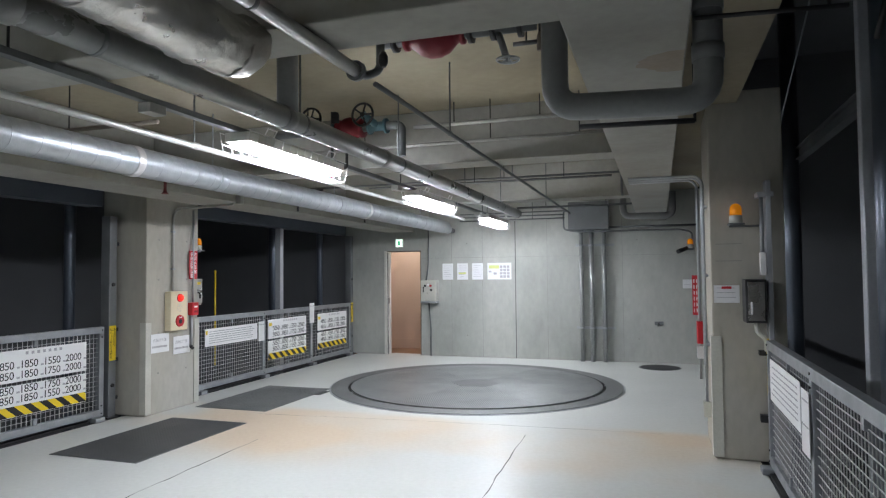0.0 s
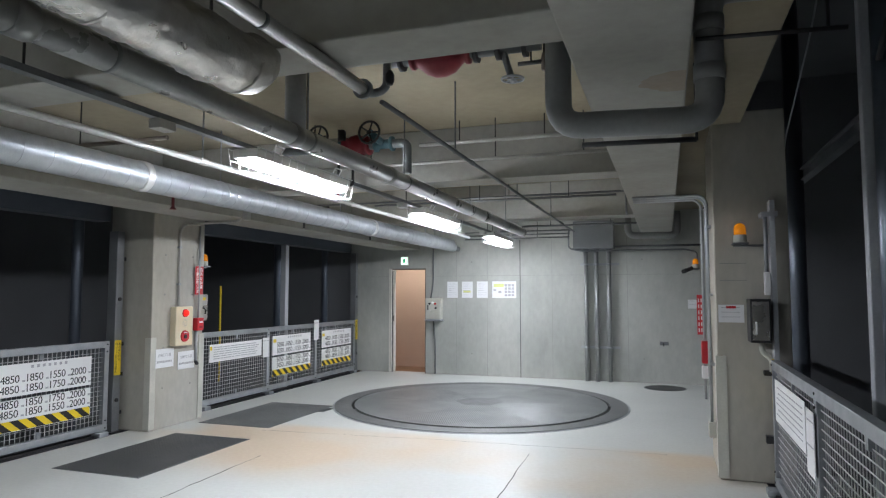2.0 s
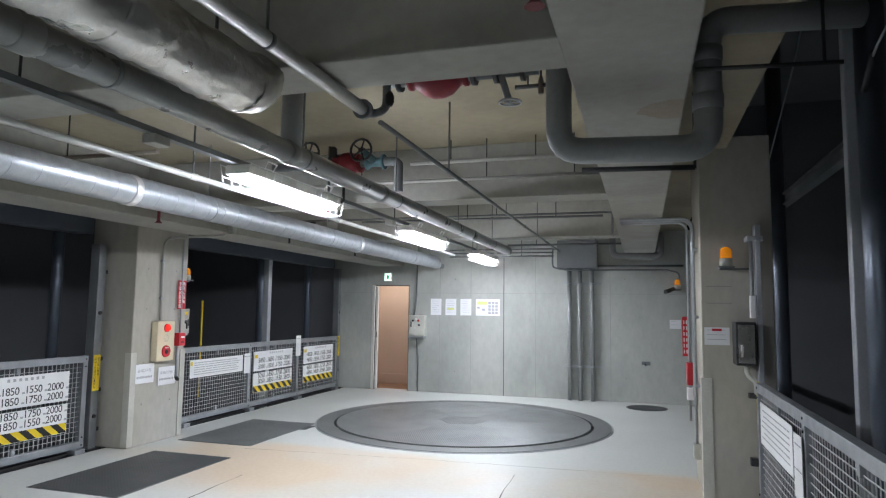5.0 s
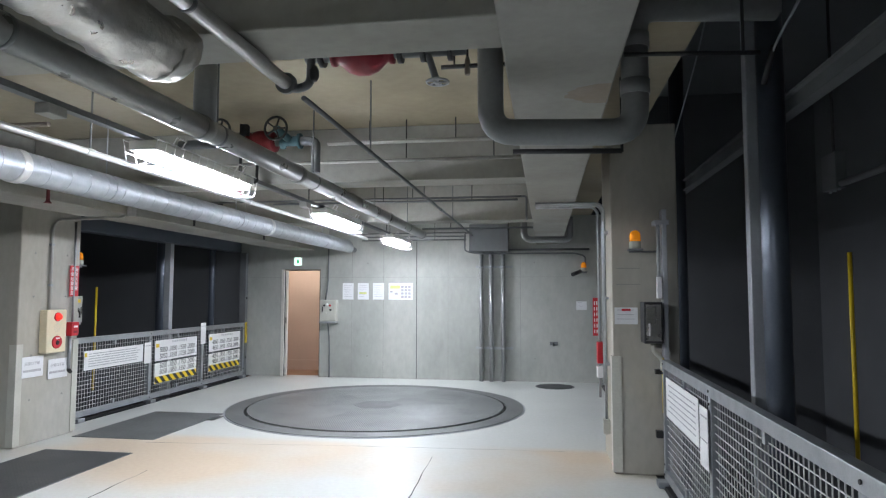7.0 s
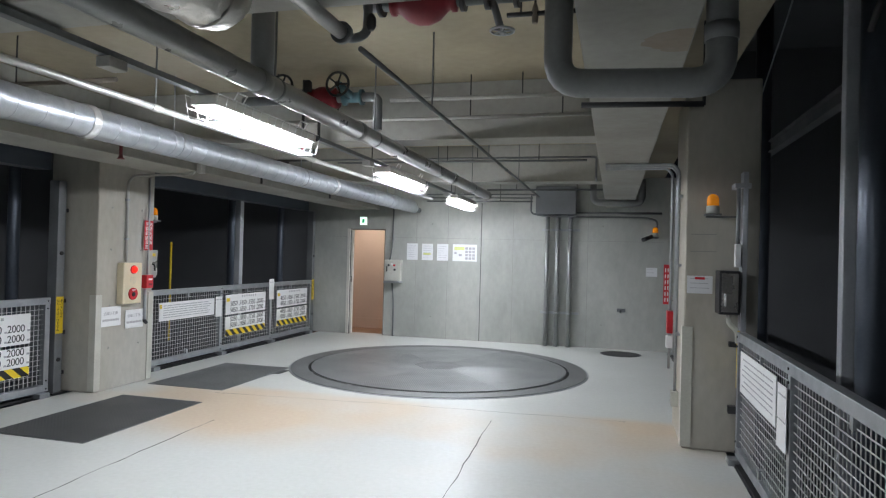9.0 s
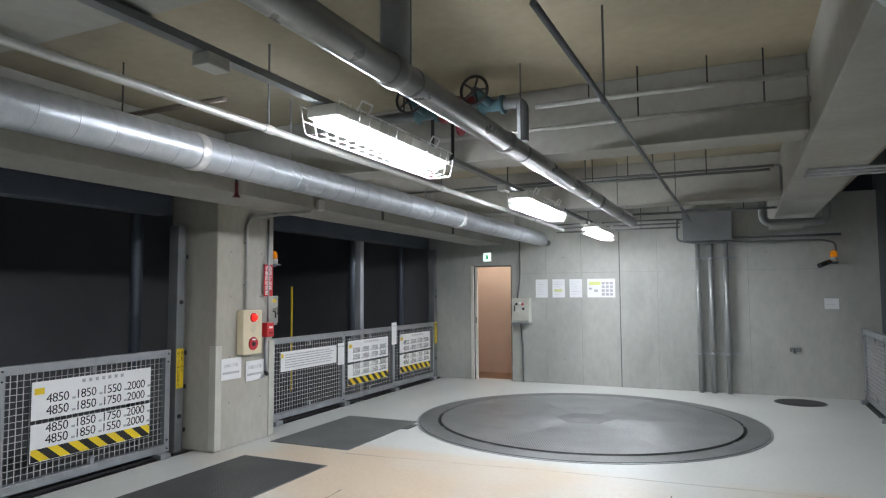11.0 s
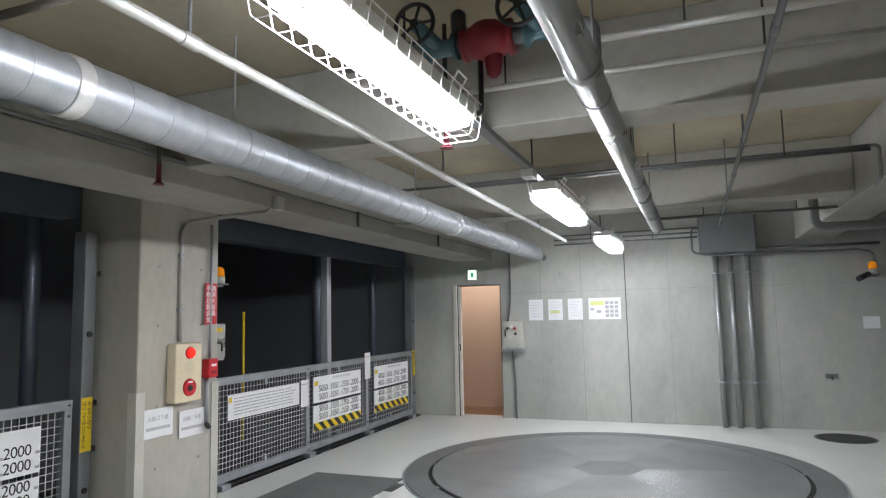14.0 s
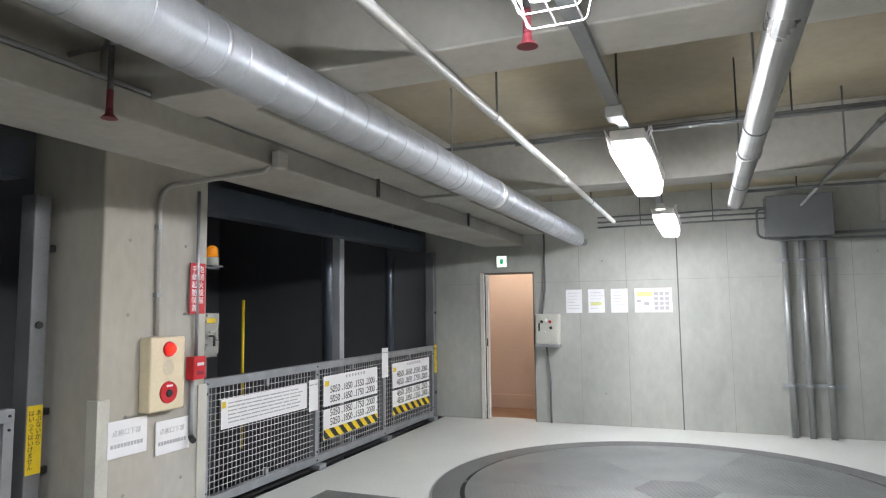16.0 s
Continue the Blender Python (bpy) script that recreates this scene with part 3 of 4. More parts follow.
hatch(-4.38, -3.46, 4.88, 6.36, "dark grey chequer plate hatch in the floor")
hatch(-4.53, -3.6, 6.93, 8.42, "dark grey chequer plate hatch in the floor")
solid("hatch_tongue", B(-3.586, -3.5, 8.0, 8.26, 0.0, 0.005), PLATE, "small chequer plate beside the turntable", "floor plate")
t = thing("manhole_cover", "round dark iron manhole cover in the floor", "manhole cover")
part("lid", lat([(0.30, 0), (0.30, 0.006)], 40, (0.63, 11.62, 0)), DARKMETAL, t)
part("seat_ring", lat([(0.325, 0), (0.325, 0.003)], 40, (0.63, 11.62, 0)), GREYMETAL, t)

# ---- ceiling services ----
def clamp(bm, x, y, z, r, top):
    lathe(bm, [(r + 0.003, -0.01), (r + 0.003, 0.01)], 20, (x, y, z), "y")
    tube(bm, [(x, y, z + r), (x, y, top)], 0.006, 6)


def run(name, label, x, z, r, y0, y1, m, hangers, couplings=(), n=20):
    t = thing(name, label, "pipe")
    part("pipe", T([(x, y0, z), (x, y1, z)], r, n), m, t)
    for y in hangers:
        bm = bmesh.new()
        clamp(bm, x, y, z, r, ZS if not any(b - 0.3 < y < b for b in (3.02, 6.06, 9.03)) else ZB)
        part("hanger", bm, GREYMETAL, t)
    for y in couplings:
        part("coupling", lat([(r + 0.002, -0.04), (r * 1.08 + 0.003, -0.036), (r * 1.08 + 0.003, 0.036), (r + 0.002, 0.04)], n, (x, y, z), "y"), m, t)
    return t


duct = thing("round_duct", "silver spiral-wound galvanised ventilation duct under the ceiling", "duct")
DXX, DZZ, DRR = -2.97, 2.375, 0.108
part("duct_pipe", T([(DXX, -3.9, DZZ), (DXX, 11.55, DZZ)], DRR, 28), GALVB, duct)
for y in (0.3, 4.3, 8.22):
    part("joint_band", lat([(DRR + 0.002, -0.035), (DRR + 0.007, -0.03), (DRR + 0.007, 0.03), (DRR + 0.002, 0.035)], 28, (DXX, y, DZZ), "y"), DUCTBAND, duct, "bright tape band")
for k in range(52):
    y = 1.1 + 0.2 * k
    part("seam", lat([(DRR, -0.004), (DRR + 0.0025, 0), (DRR, 0.004)], 28, (DXX, y, DZZ), "y"), GALVB, duct)
part("end_collar", T([(DXX, 11.5, DZZ), (DXX, 11.72, DZZ - 0.03)], 0.08, 20), GALVB, duct)
part("damper", T([(DXX, 11.7, DZZ - 0.03), (DXX + 0.06, 11.85, DZZ - 0.05)], 0.045, 16), GREYMETAL, duct)
for y in (2.2, 5.2, 7.4, 10.3):
    bm = bmesh.new()
    clamp(bm, DXX, y, DZZ, DRR, ZS)
    part("hanger", bm, GALV, duct)

PXX, PZZ = -1.243, 2.381
dp = run("drain_pipe", "grey steel drain pipe with strap hangers under the ceiling", PXX, PZZ, 0.059, -3.9, 9.62, PIPESTEEL, (1.2, 2.35, 3.75, 5.2, 7.0, 8.6), (2.0, 3.6, 4.9, 7.6))
part("branch", T([(PXX, 3.62, PZZ), (PXX, 3.62, ZS)], 0.058, 20), GREYPIPE, dp)
part("end_cap", lat([(0.063, -0.06), (0.063, 0.0), (0.035, 0.015)], 20, (PXX, 9.62, PZZ), "y"), PIPESTEEL, dp)

run("sprinkler_pipe", "thin pale steel sprinkler pipe under the ceiling", -2.42, 2.446, 0.021, -3.9, 10.9, PALEPIPE, (1.5, 4.3, 6.6, 9.4), (4.3, 6.6, 8.2), 12)
run("branch_pipe", "thin grey steel pipe along the ceiling", -0.63, 2.454, 0.013, 3.42, 10.55, GREYMETAL, (4.6, 6.5, 8.4), (5.0, 7.5), 10)
w = run("fire_main", "pale steel fire main with a flanged end", -0.625, 2.452, 0.03, -3.9, 3.2, PALEPIPE, (0.9, 2.4), (2.0,), 16)
part("flange", lat([(0.046, -0.012), (0.046, 0.012)], 18, (-0.625, 3.2, 2.452), "y"), GREYMETAL, w)
part("elbow", T([(-0.625, 3.21, 2.452), (-0.625, 3.29, 2.452), (-0.56, 3.32, 2.48), (-0.56, 3.34, ZS)], 0.02, 12, 0.05), GREYMETAL, w)
part("valve", lat([(0.012, 0), (0.022, 0.02), (0.022, 0.05), (0.012, 0.07)], 14, (-0.535, 3.3, 2.49)), DARKMETAL, w)

# foil-wrapped pipe: crinkled wrap with bands
foil = thing("foil_wrapped_pipe", "crinkled silver foil-wrapped insulated pipe under the ceiling", "pipe")
bm = T([(-0.83, -3.9 + 0.02 * k, 2.375) for k in range(321)] + [(-0.83, 2.55, 2.375), (-0.83, 2.62, 2.39), (-0.83, 2.67, 2.43)], 0.106, 48)
for v in bm.verts:
    f = 0.018 * noise.noise(v.co * 7) + 0.014 * (0.5 - abs(noise.noise(v.co * 17))) + 0.010 * (0.4 - abs(noise.noise(v.co * 38)))
    v.co += Vector((v.co.x + 0.83, 0, v.co.z - 2.37)).normalized() * f
part("wrap", bm, FOIL, foil)
for y in (0.9, 1.9, 2.56):
    part("tie_band", lat([(0.113, -0.008), (0.113, 0.008)], 28, (-0.83, y, 2.375), "y"), FOIL, foil)
bm = bmesh.new()
tube(bm, [(-0.83, 2.4, 2.48), (-0.83, 2.4, ZS)], 0.006, 6)
tube(bm, [(-0.83, 0.4, 2.48), (-0.83, 0.4, ZS)], 0.006, 6)
part("hanger", bm, DARKMETAL, foil)

# pipes that dip under the girder
u = thing("looped_drain_pipe", "thick grey drain pipe that dips under the girder", "pipe")
part("pipe", T([(0.27, 3.2, ZS), (0.27, 3.2, 2.2), (0.85, 3.2, 2.18), (0.85, 3.2, 2.69), (1.42, 3.3, 2.70)], 0.054, 20, 0.1), GREYPIPE, u)
for z in (2.36, 2.55):
    part("socket", lat([(0.059, -0.03), (0.059, 0.03)], 20, (0.85, 3.2, z)), GREYPIPE, u)
part("support_bar", T([(0.36, 3.24, 2.125), (0.80, 3.24, 2.115)], 0.011, 8), DARKMETAL, u)
part("support_rod", T([(0.80, 3.24, 2.11), (0.80, 3.24, 2.42)], 0.006, 6), DARKMETAL, u)
u = thing("cross_bar", "thin dark steel bar beside the girder", "bar")
part("bar", T([(0.8, 3.12, 2.47), (1.30, 3.12, 2.45)], 0.009, 8), DARKMETAL, u)
part("hanger", T([(1.24, 3.12, 2.45), (1.24, 3.12, ZS)], 0.006, 6), DARKMETAL, u)
u = thing("looped_pipe", "grey pipe that dips under the girder by the end wall", "pipe")
part("pipe", T([(0.2, 9.8, 2.62), (0.2, 9.8, 2.31), (0.84, 9.8, 2.30), (0.84, 9.8, 2.62)], 0.045, 16, 0.1), GREYPIPE, u)

# rust stain under the girder, beside the looped pipe
bm = bmesh.new()
random.seed(11)
rows = []
for k in range(15):
    y = 3.30 + 0.02 * k
    w = 0.19 * math.sin(math.pi * (k + 1) / 16) ** 0.7 + random.uniform(-0.02, 0.02)
    rows.append((bm.verts.new((0.772, y, 2.4165)), bm.verts.new((0.772 - w, y, 2.4165))))
for a, b in zip(rows, rows[1:]):
    bm.faces.new((a[0], a[1], b[1], b[0]))
solid("rust_stain", bm, mat("rust_stain", (0.29, 0.24, 0.18), 0.85, col2=(0.35, 0.335, 0.30), scale=9, fine=30, spread=0.2), "brown rust stain under the girder", "stain", "structure")

# pipes and conduits across the room
def cross(name, label, y, z, x0, x1, r, m, drops=()):
    t = thing(name, label, "pipe", "cross pipes")
    part("pipe", T([(x0, y, z), (x1, y, z)], r, 10), m, t)
    for x in drops:
        part("hanger", T([(x, y, z), (x, y, ZS)], 0.005, 6), DARKMETAL, t)
    return t


cross("cross_pipe", "thin grey steel pipe across the ceiling", 5.55, 2.75, -1.25, 0.33, 0.017, PALEPIPE, (-0.9, -0.2))
cross("cross_pipe", "thin grey steel pipe across the ceiling", 5.56, 2.60, -2.3, 0.33, 0.014, PALEPIPE, (-1.7, -0.6, 0.1))
cross("cross_pipe", "thin grey steel conduit across the ceiling", 7.58, 2.56, -2.6, 0.2, 0.012, GREYMETAL, (-1.3, -0.3))
t = cross("cross_pipe", "thin grey steel conduit across the ceiling", 7.75, 2.62, -3.49, 0.24, 0.012, GREYMETAL, (-1.0,))
part("drop", T([(0.23, 7.75, 2.62), (0.29, 7.75, 2.62), (0.29, 7.75, 2.40), (0.29, 7.9, 2.38)], 0.012, 8, 0.03), GREYMETAL, t)
cross("cross_pipe", "thin dark conduit across the ceiling", 9.4, 2.44, -1.2, 0.33, 0.014, GREYMETAL, (-0.8, 0.0))
for z in (2.47, 2.53, 2.59):
    cross("cross_pipe", "thin dark conduit along the end wall", 11.6, z, -2.7, -0.85, 0.011, GREYMETAL, (-2.2, -1.4))
cross("cross_pipe", "dark conduit across the ceiling near the gate", 4.15, 2.6, -3.79, -2.6, 0.016, RUSTY, (-3.4,))
cross("cross_pipe", "grey conduit across the ceiling", 3.9, 2.74, -0.05, 0.33, 0.012, DARKMETAL, (0.02,))

# valves
def wheel(bm, at, r, axis):
    m = Matrix.Translation(at) @ {"z": Matrix(), "y": Matrix.Rotation(radians(90), 4, "X"), "x": Matrix.Rotation(radians(90), 4, "Y")}[axis]
    pts = [m @ Vector((r * math.cos(k * math.tau / 24), r * math.sin(k * math.tau / 24), 0)) for k in range(25)]
    tube(bm, pts, r * 0.11, 8, cap=False)
    for k in range(5):
        tube(bm, [m @ Vector((0, 0, 0)), m @ Vector((r * math.cos(k * math.tau / 5), r * math.sin(k * math.tau / 5), 0))], r * 0.08, 6)
    lathe(bm, [(r * 0.2, -0.015), (r * 0.2, 0.015)], 10, at, axis)
    return bm


v = thing("alarm_valve", "red and teal cast iron sprinkler valve with hand wheels", "valve")
VY, VZ = 5.3, 2.72
part("body", lat([(0.04, -0.12), (0.078, -0.115), (0.078, -0.095), (0.06, -0.09), (0.088, -0.04), (0.092, 0.0), (0.085, 0.04), (0.06, 0.085), (0.078, 0.09), (0.078, 0.112), (0.04, 0.115)], 24, (-1.70, VY, VZ), "x"), REDDULL, v, "dark red valve body")
part("trim_bowl", lat([(0.012, -0.15), (0.03, -0.13), (0.04, -0.07), (0.05, 0)], 16, (-1.68, VY, VZ - 0.02)), REDDULL, v)
for x in (-1.92, -1.46):
    gv = part("gate_valve", lat([(0.06, -0.08), (0.06, -0.06), (0.038, -0.05), (0.038, 0.05), (0.06, 0.06), (0.06, 0.08)], 18, (x, VY, VZ), "x"), BLUEIRON, v, "teal gate valve")
    part("bonnet", T([(x, VY, VZ), (x - 0.07, VY - 0.13, VZ + 0.07)], 0.03, 12), BLUEIRON, gv)
    part("hand_wheel", wheel(bmesh.new(), (x - 0.07, VY - 0.14, VZ + 0.07), 0.088, "y"), DARKMETAL, gv, "black hand wheel")
part("pipe", T([(-2.4, VY, VZ), (-1.3, VY, VZ), (-1.26, VY, VZ - 0.02), (-1.26, VY, 2.47)], 0.036, 14, 0.05), GREYMETAL, v)
part("gauge", lat([(0.03, -0.05), (0.034, -0.03), (0.034, 0.03), (0.02, 0.045)], 14, (-1.82, VY - 0.05, VZ + 0.09)), DARKMETAL, v)
part("drain", T([(-1.74, VY, VZ - 0.06), (-1.74, VY, 2.40), (-1.82, VY, 2.40)], 0.012, 8, 0.03), DARKMETAL, v)
part("hanger", T([(-2.1, VY, VZ), (-2.1, VY, ZS)], 0.006, 6), DARKMETAL, v)

v = thing("check_valve", "red cast iron valve with flanges above the beam", "valve")
part("body", lat([(0.03, -0.17), (0.055, -0.165), (0.055, -0.145), (0.04, -0.14), (0.055, -0.115), (0.09, -0.075), (0.108, -0.025), (0.108, 0.025), (0.09, 0.075), (0.055, 0.115), (0.04, 0.14), (0.055, 0.145), (0.055, 0.165), (0.03, 0.17)], 28, (-0.44, 3.75, 2.775), "x"), REDDULL, v)
part("pipe", T([(-0.75, 3.75, 2.775), (0.1, 3.75, 2.775)], 0.03, 12), GREYMETAL, v)
for x in (-0.66, -0.24, -0.12, 0.02):
    part("flange", lat([(0.055, -0.012), (0.055, 0.012)], 16, (x, 3.75, 2.775), "x"), DARKMETAL, v)
part("bonnet", T([(-0.1, 3.75, 2.775), (-0.05, 3.72, 2.62)], 0.018, 10), GREYMETAL, v)
part("hand_wheel", wheel(bmesh.new(), (-0.04, 3.72, 2.6), 0.055, "z"), GALV, v, "pale hand wheel")
part("tap", lat([(0.012, -0.05), (0.016, -0.04), (0.016, 0.02), (0.008, 0.05)], 10, (0.09, 3.9, 2.74)), RUSTY, v)
part("hanger", T([(0.09, 3.9, 2.74), (0.09, 3.9, ZS)], 0.006, 6), DARKMETAL, v)


def sprinkler(x, y, top, z, label="red sprinkler head on a drop pipe"):
    t = thing("fire_sprinkler", label, "sprinkler", "fire sprinklers")
    part("drop_pipe", T([(x, y, top), (x, y, z + 0.12)], 0.012, 8), DARKMETAL, t)
    part("nipple", T([(x, y, z + 0.12), (x, y, z + 0.04)], 0.014, 8), REDDARK, t)
    part("deflector", lat([(0.014, 0.04), (0.016, 0.02), (0.03, 0.004), (0.034, 0.0)], 14, (x, y, z)), REDDARK, t)


sprinkler(-1.98, 5.5, ZS, 2.32)
sprinkler(-3.74, 5.5, 2.62, 2.31, "red sprinkler head beside the girder")
sprinkler(0.28, 2.5, ZS, 2.5)
t = thing("ledge_conduit", "thin dark conduit along the top of the ledge", "pipe")
part("pipe", T([(-3.80, -1, 2.50), (-3.80, 9.2, 2.50), (-3.9, 9.35, 2.50)], 0.014, 8, 0.05), GREYMETAL, t)
part("loop", T([(-3.74, 5.5, 2.6), (-3.74, 5.5, 2.68), (-3.9, 5.6, 2.68), (-4.12, 5.6, 2.68)], 0.012, 8, 0.03), GREYMETAL, t)
for y in (7.9, 9.9):
    t = thing("conduit_drop", "thin dark conduit that loops over the girder", "pipe", "conduit drops")
    part("pipe", T([(-3.4, y, 2.62), (-3.765, y, 2.62), (-3.765, y, 2.36)], 0.014, 8, 0.04), DARKMETAL, t)
# ---- tube lamps with wire guards, hung from a channel ----
chan = thing("lamp_channel", "grey steel channel that carries the lamps", "channel")
bm = bmesh.new()
box(bm, -1.885, -1.835, -3.9, 11.4, 2.437, 2.442)
box(bm, -1.885, -1.88, -3.9, 11.4, 2.442, 2.468)
box(bm, -1.84, -1.835, -3.9, 11.4, 2.442, 2.468)
part("channel", bm, GREYMETAL, chan)
for y in (0.2, 2.5, 5.9, 6.75, 8.9, 10.0):
    part("hanger", T([(-1.86, y, 2.46), (-1.86, y, ZS if y != 5.9 and y != 8.9 else ZB)], 0.006, 6), DARKMETAL, chan)
for y in (3.3, 6.65, 9.75):
    part("joint_box", B(-1.9, -1.82, y - 0.06, y + 0.06, 2.385, 2.437, bev=0.006), PALEPIPE, chan)
lamp = thing("guarded_tube_lamp", "lit white fluorescent lamp in a white wire guard", "ceiling lamp", "tube lamps")
LL, LW = 1.32, 0.155
bm = bmesh.new()
box(bm, -LW / 2 - 0.012, LW / 2 + 0.012, 0.01, LL - 0.01, 0.036, 0.097, 0.008)
box(bm, -0.05, 0.05, 0.1, LL - 0.1, 0.08, 0.118, 0.006)
part("housing", bm, JAMB, lamp, "white steel housing")
bm = bmesh.new()
box(bm, -LW / 2 + 0.012, LW / 2 - 0.012, 0.03, LL - 0.03, 0.0, 0.06, 0.016)
part("tube_cover", bm, TUBE, lamp, "glowing white tube cover")
bm = bmesh.new()
for k in range(15):
    y = -0.005 + (LL + 0.01) * k / 14
    tube(bm, [(-LW / 2 - 0.035, y, 0.1), (-LW / 2 - 0.005, y, -0.05), (LW / 2 + 0.005, y, -0.05), (LW / 2 + 0.035, y, 0.1)], 0.0022, 5, 0.02)
for x, z in ((-LW / 2 - 0.034, 0.095), (-LW / 2 - 0.019, 0.02), (-LW / 2 + 0.005, -0.05), (0, -0.05), (LW / 2 - 0.005, -0.05), (LW / 2 + 0.019, 0.02), (LW / 2 + 0.034, 0.095)):
    tube(bm, [(x, -0.005, z), (x, LL + 0.005, z)], 0.0024, 5)
part("wire_guard", bm, WIRE, lamp, "white wire guard")
for y in (0.25, LL - 0.25):
    bm = T([(LW / 2, y - 0.05, 0.1), (LW / 2 + 0.03, y - 0.05, 0.15), (LW / 2 + 0.03, y + 0.05, 0.15), (LW / 2, y + 0.05, 0.1)], 0.005, 6)
    part("latch_loop", bm, WIRE, lamp)
# the lamp at y -1.6 is an unseen extra, added behind the camera as fill light
LAMPS = (3.99, -1.6, 7.02, 10.02)
lamp.matrix_world = pose(-1.85, LAMPS[0], 2.34)
for y in LAMPS[1:]:
    copy_thing(lamp, pose(-1.85, y, 2.34))

# ---- end wall ----
door = thing("door_1", "white-framed doorway open to a peach room", "doorway", kind="structure")
part("jamb", B(DX0, DX0 + 0.055, YB - 0.02, YB + 0.2, 0, DZ, bev=0.004), JAMB, door)
part("jamb", B(DX1 - 0.015, DX1, YB - 0.008, YB + 0.2, 0, DZ), RUSTY, door)
part("head", B(DX0 + 0.055, DX1 - 0.015, YB - 0.006, YB + 0.2, DZ - 0.018, DZ), RUSTY, door)
# solid black strip that paints the shade of the slot beside the leaf
part("stop", B(DX0 + 0.056, DX0 + 0.068, YB + 0.01, YB + 0.05, 0, DZ - 0.03), GAP, door, "black strip for the shade in the door slot")
part("door_leaf", B(DX0 + 0.069, DX0 + 0.105, YB + 0.01, YB + 0.075, 0.008, DZ - 0.03, bev=0.003), JAMB, door, "white edge of the door leaf, slid open")
part("latch_plate", B(DX0 + 0.08, DX0 + 0.096, YB + 0.006, YB + 0.011, 0.98, 1.09), DARKMETAL, door)
solid("room_floor", B(-5.2, -3.0, YB + 0.2, YB + 1.6, -0.1, -0.001), BROWN, "brown lino floor of the lit room", "floor", "structure")
solid("room_wall_1", B(-5.2, -3.0, YB + 1.05, YB + 1.4, 0, 2.5), PEACH, "peach painted wall of the lit room", "wall", "structure")
solid("room_wall_2", B(-5.3, -5.2, YB + 0.2, YB + 1.4, 0, 2.5), PEACH, "peach painted wall of the lit room", "wall", "structure")
solid("room_wall_3", B(-3.0, -2.9, YB + 0.2, YB + 1.4, 0, 2.5), PEACH, "peach painted wall of the lit room", "wall", "structure")
solid("room_ceiling", B(-5.3, -2.9, YB + 0.2, YB + 1.4, 2.5, 2.6), JAMB, "white ceiling of the lit room", "ceiling", "structure")
solid("baseboard", B(-5.2, -3.0, YB + 1.03, YB + 1.05, 0, 0.2), PEACH, "peach skirting board of the lit room", "skirting", "structure")
rl = thing("room_lamp", "white ceiling lamp of the lit room", "ceiling lamp")
part("shade", B(-4.9, -3.2, YB + 0.3, YB + 0.6, 2.44, 2.499, bev=0.01), lamp_mat("room_lamp_cover", (1, 0.94, 0.86), 7.5), rl)

ex = thing("exit_sign", "small lit green and white exit sign on the wall", "exit sign")
part("case", B(-4.17, -4.02, YB - 0.04, YB, 2.06, 2.22, bev=0.005), JAMB, ex)
part("panel", B(-4.16, -4.03, YB - 0.044, YB - 0.0405, 2.07, 2.21), EXIT, ex, "glowing panel")
part("pictogram", B(-4.12, -4.07, YB - 0.046, YB - 0.0445, 2.10, 2.18), mat("green_sign", (0.05, 0.45, 0.2), 0.5, glow=0.4), ex)

cb = thing("control_box", "beige steel control box with keys on the wall", "control box")
part("case", B(-3.62, -3.31, YB - 0.14, YB, 1.03, 1.42, bev=0.008), BEIGE, cb)
part("door_panel", B(-3.60, -3.33, YB - 0.148, YB - 0.141, 1.05, 1.40, bev=0.002), BEIGE, cb)
for x, z, m in ((-3.53, 1.32, DARKMETAL), (-3.41, 1.24, DARKMETAL), (-3.47, 1.34, WHITE), (-3.42, 1.32, RED), (-3.5, 1.18, BEIGE)):
    part("knob", lat([(0.018, -0.02), (0.022, 0)], 12, (x, YB - 0.15, z), "y"), m, cb)
part("key_slot", B(-3.575, -3.555, YB - 0.154, YB - 0.149, 1.2, 1.3), DARKMETAL, cb)
part("shelf", B(-3.62, -3.3, YB - 0.18, YB, 0.995, 1.028, bev=0.003), GALV, cb)
part("conduit", T([(-3.46, YB - 0.03, 0.0), (-3.46, YB - 0.03, 0.6), (-3.5, YB - 0.03, 0.995)], 0.013, 8, 0.1), GREYMETAL, cb)
part("conduit", T([(-3.55, YB - 0.03, 1.42), (-3.52, YB - 0.03, 1.6), (-3.5, YB - 0.03, 1.75), (-3.5, YB - 0.03, 2.49)], 0.013, 8, 0.08), GREYMETAL, cb)


def poster(x0, x1, z0, z1, y=YB, lines=8, band=None, label="white printed paper notice on the concrete wall"):
    t = thing("paper_notice", label, "notice", "wall notices")
    part("sheet", B(x0, x1, y - 0.003, y - 0.0005, z0, z1), PAPER, t)
    bm = bmesh.new()
    random.seed(int(abs(x0) * 1000))
    for k in range(lines):
        z = z1 - (z1 - z0) * (0.14 + 0.8 * k / lines)
        box(bm, x0 + 0.12 * (x1 - x0), x0 + (x1 - x0) * random.uniform(0.55, 0.9), y - 0.0042, y - 0.0031, z - 0.004, z)
    if lines:
        part("print", bm, GREYINK, t)
    if band:
        part("colour_band", B(x0 + band[0], x0 + band[1], y - 0.0048, y - 0.0043, z0 + band[2], z0 + band[3]), band[4], t)
    return t


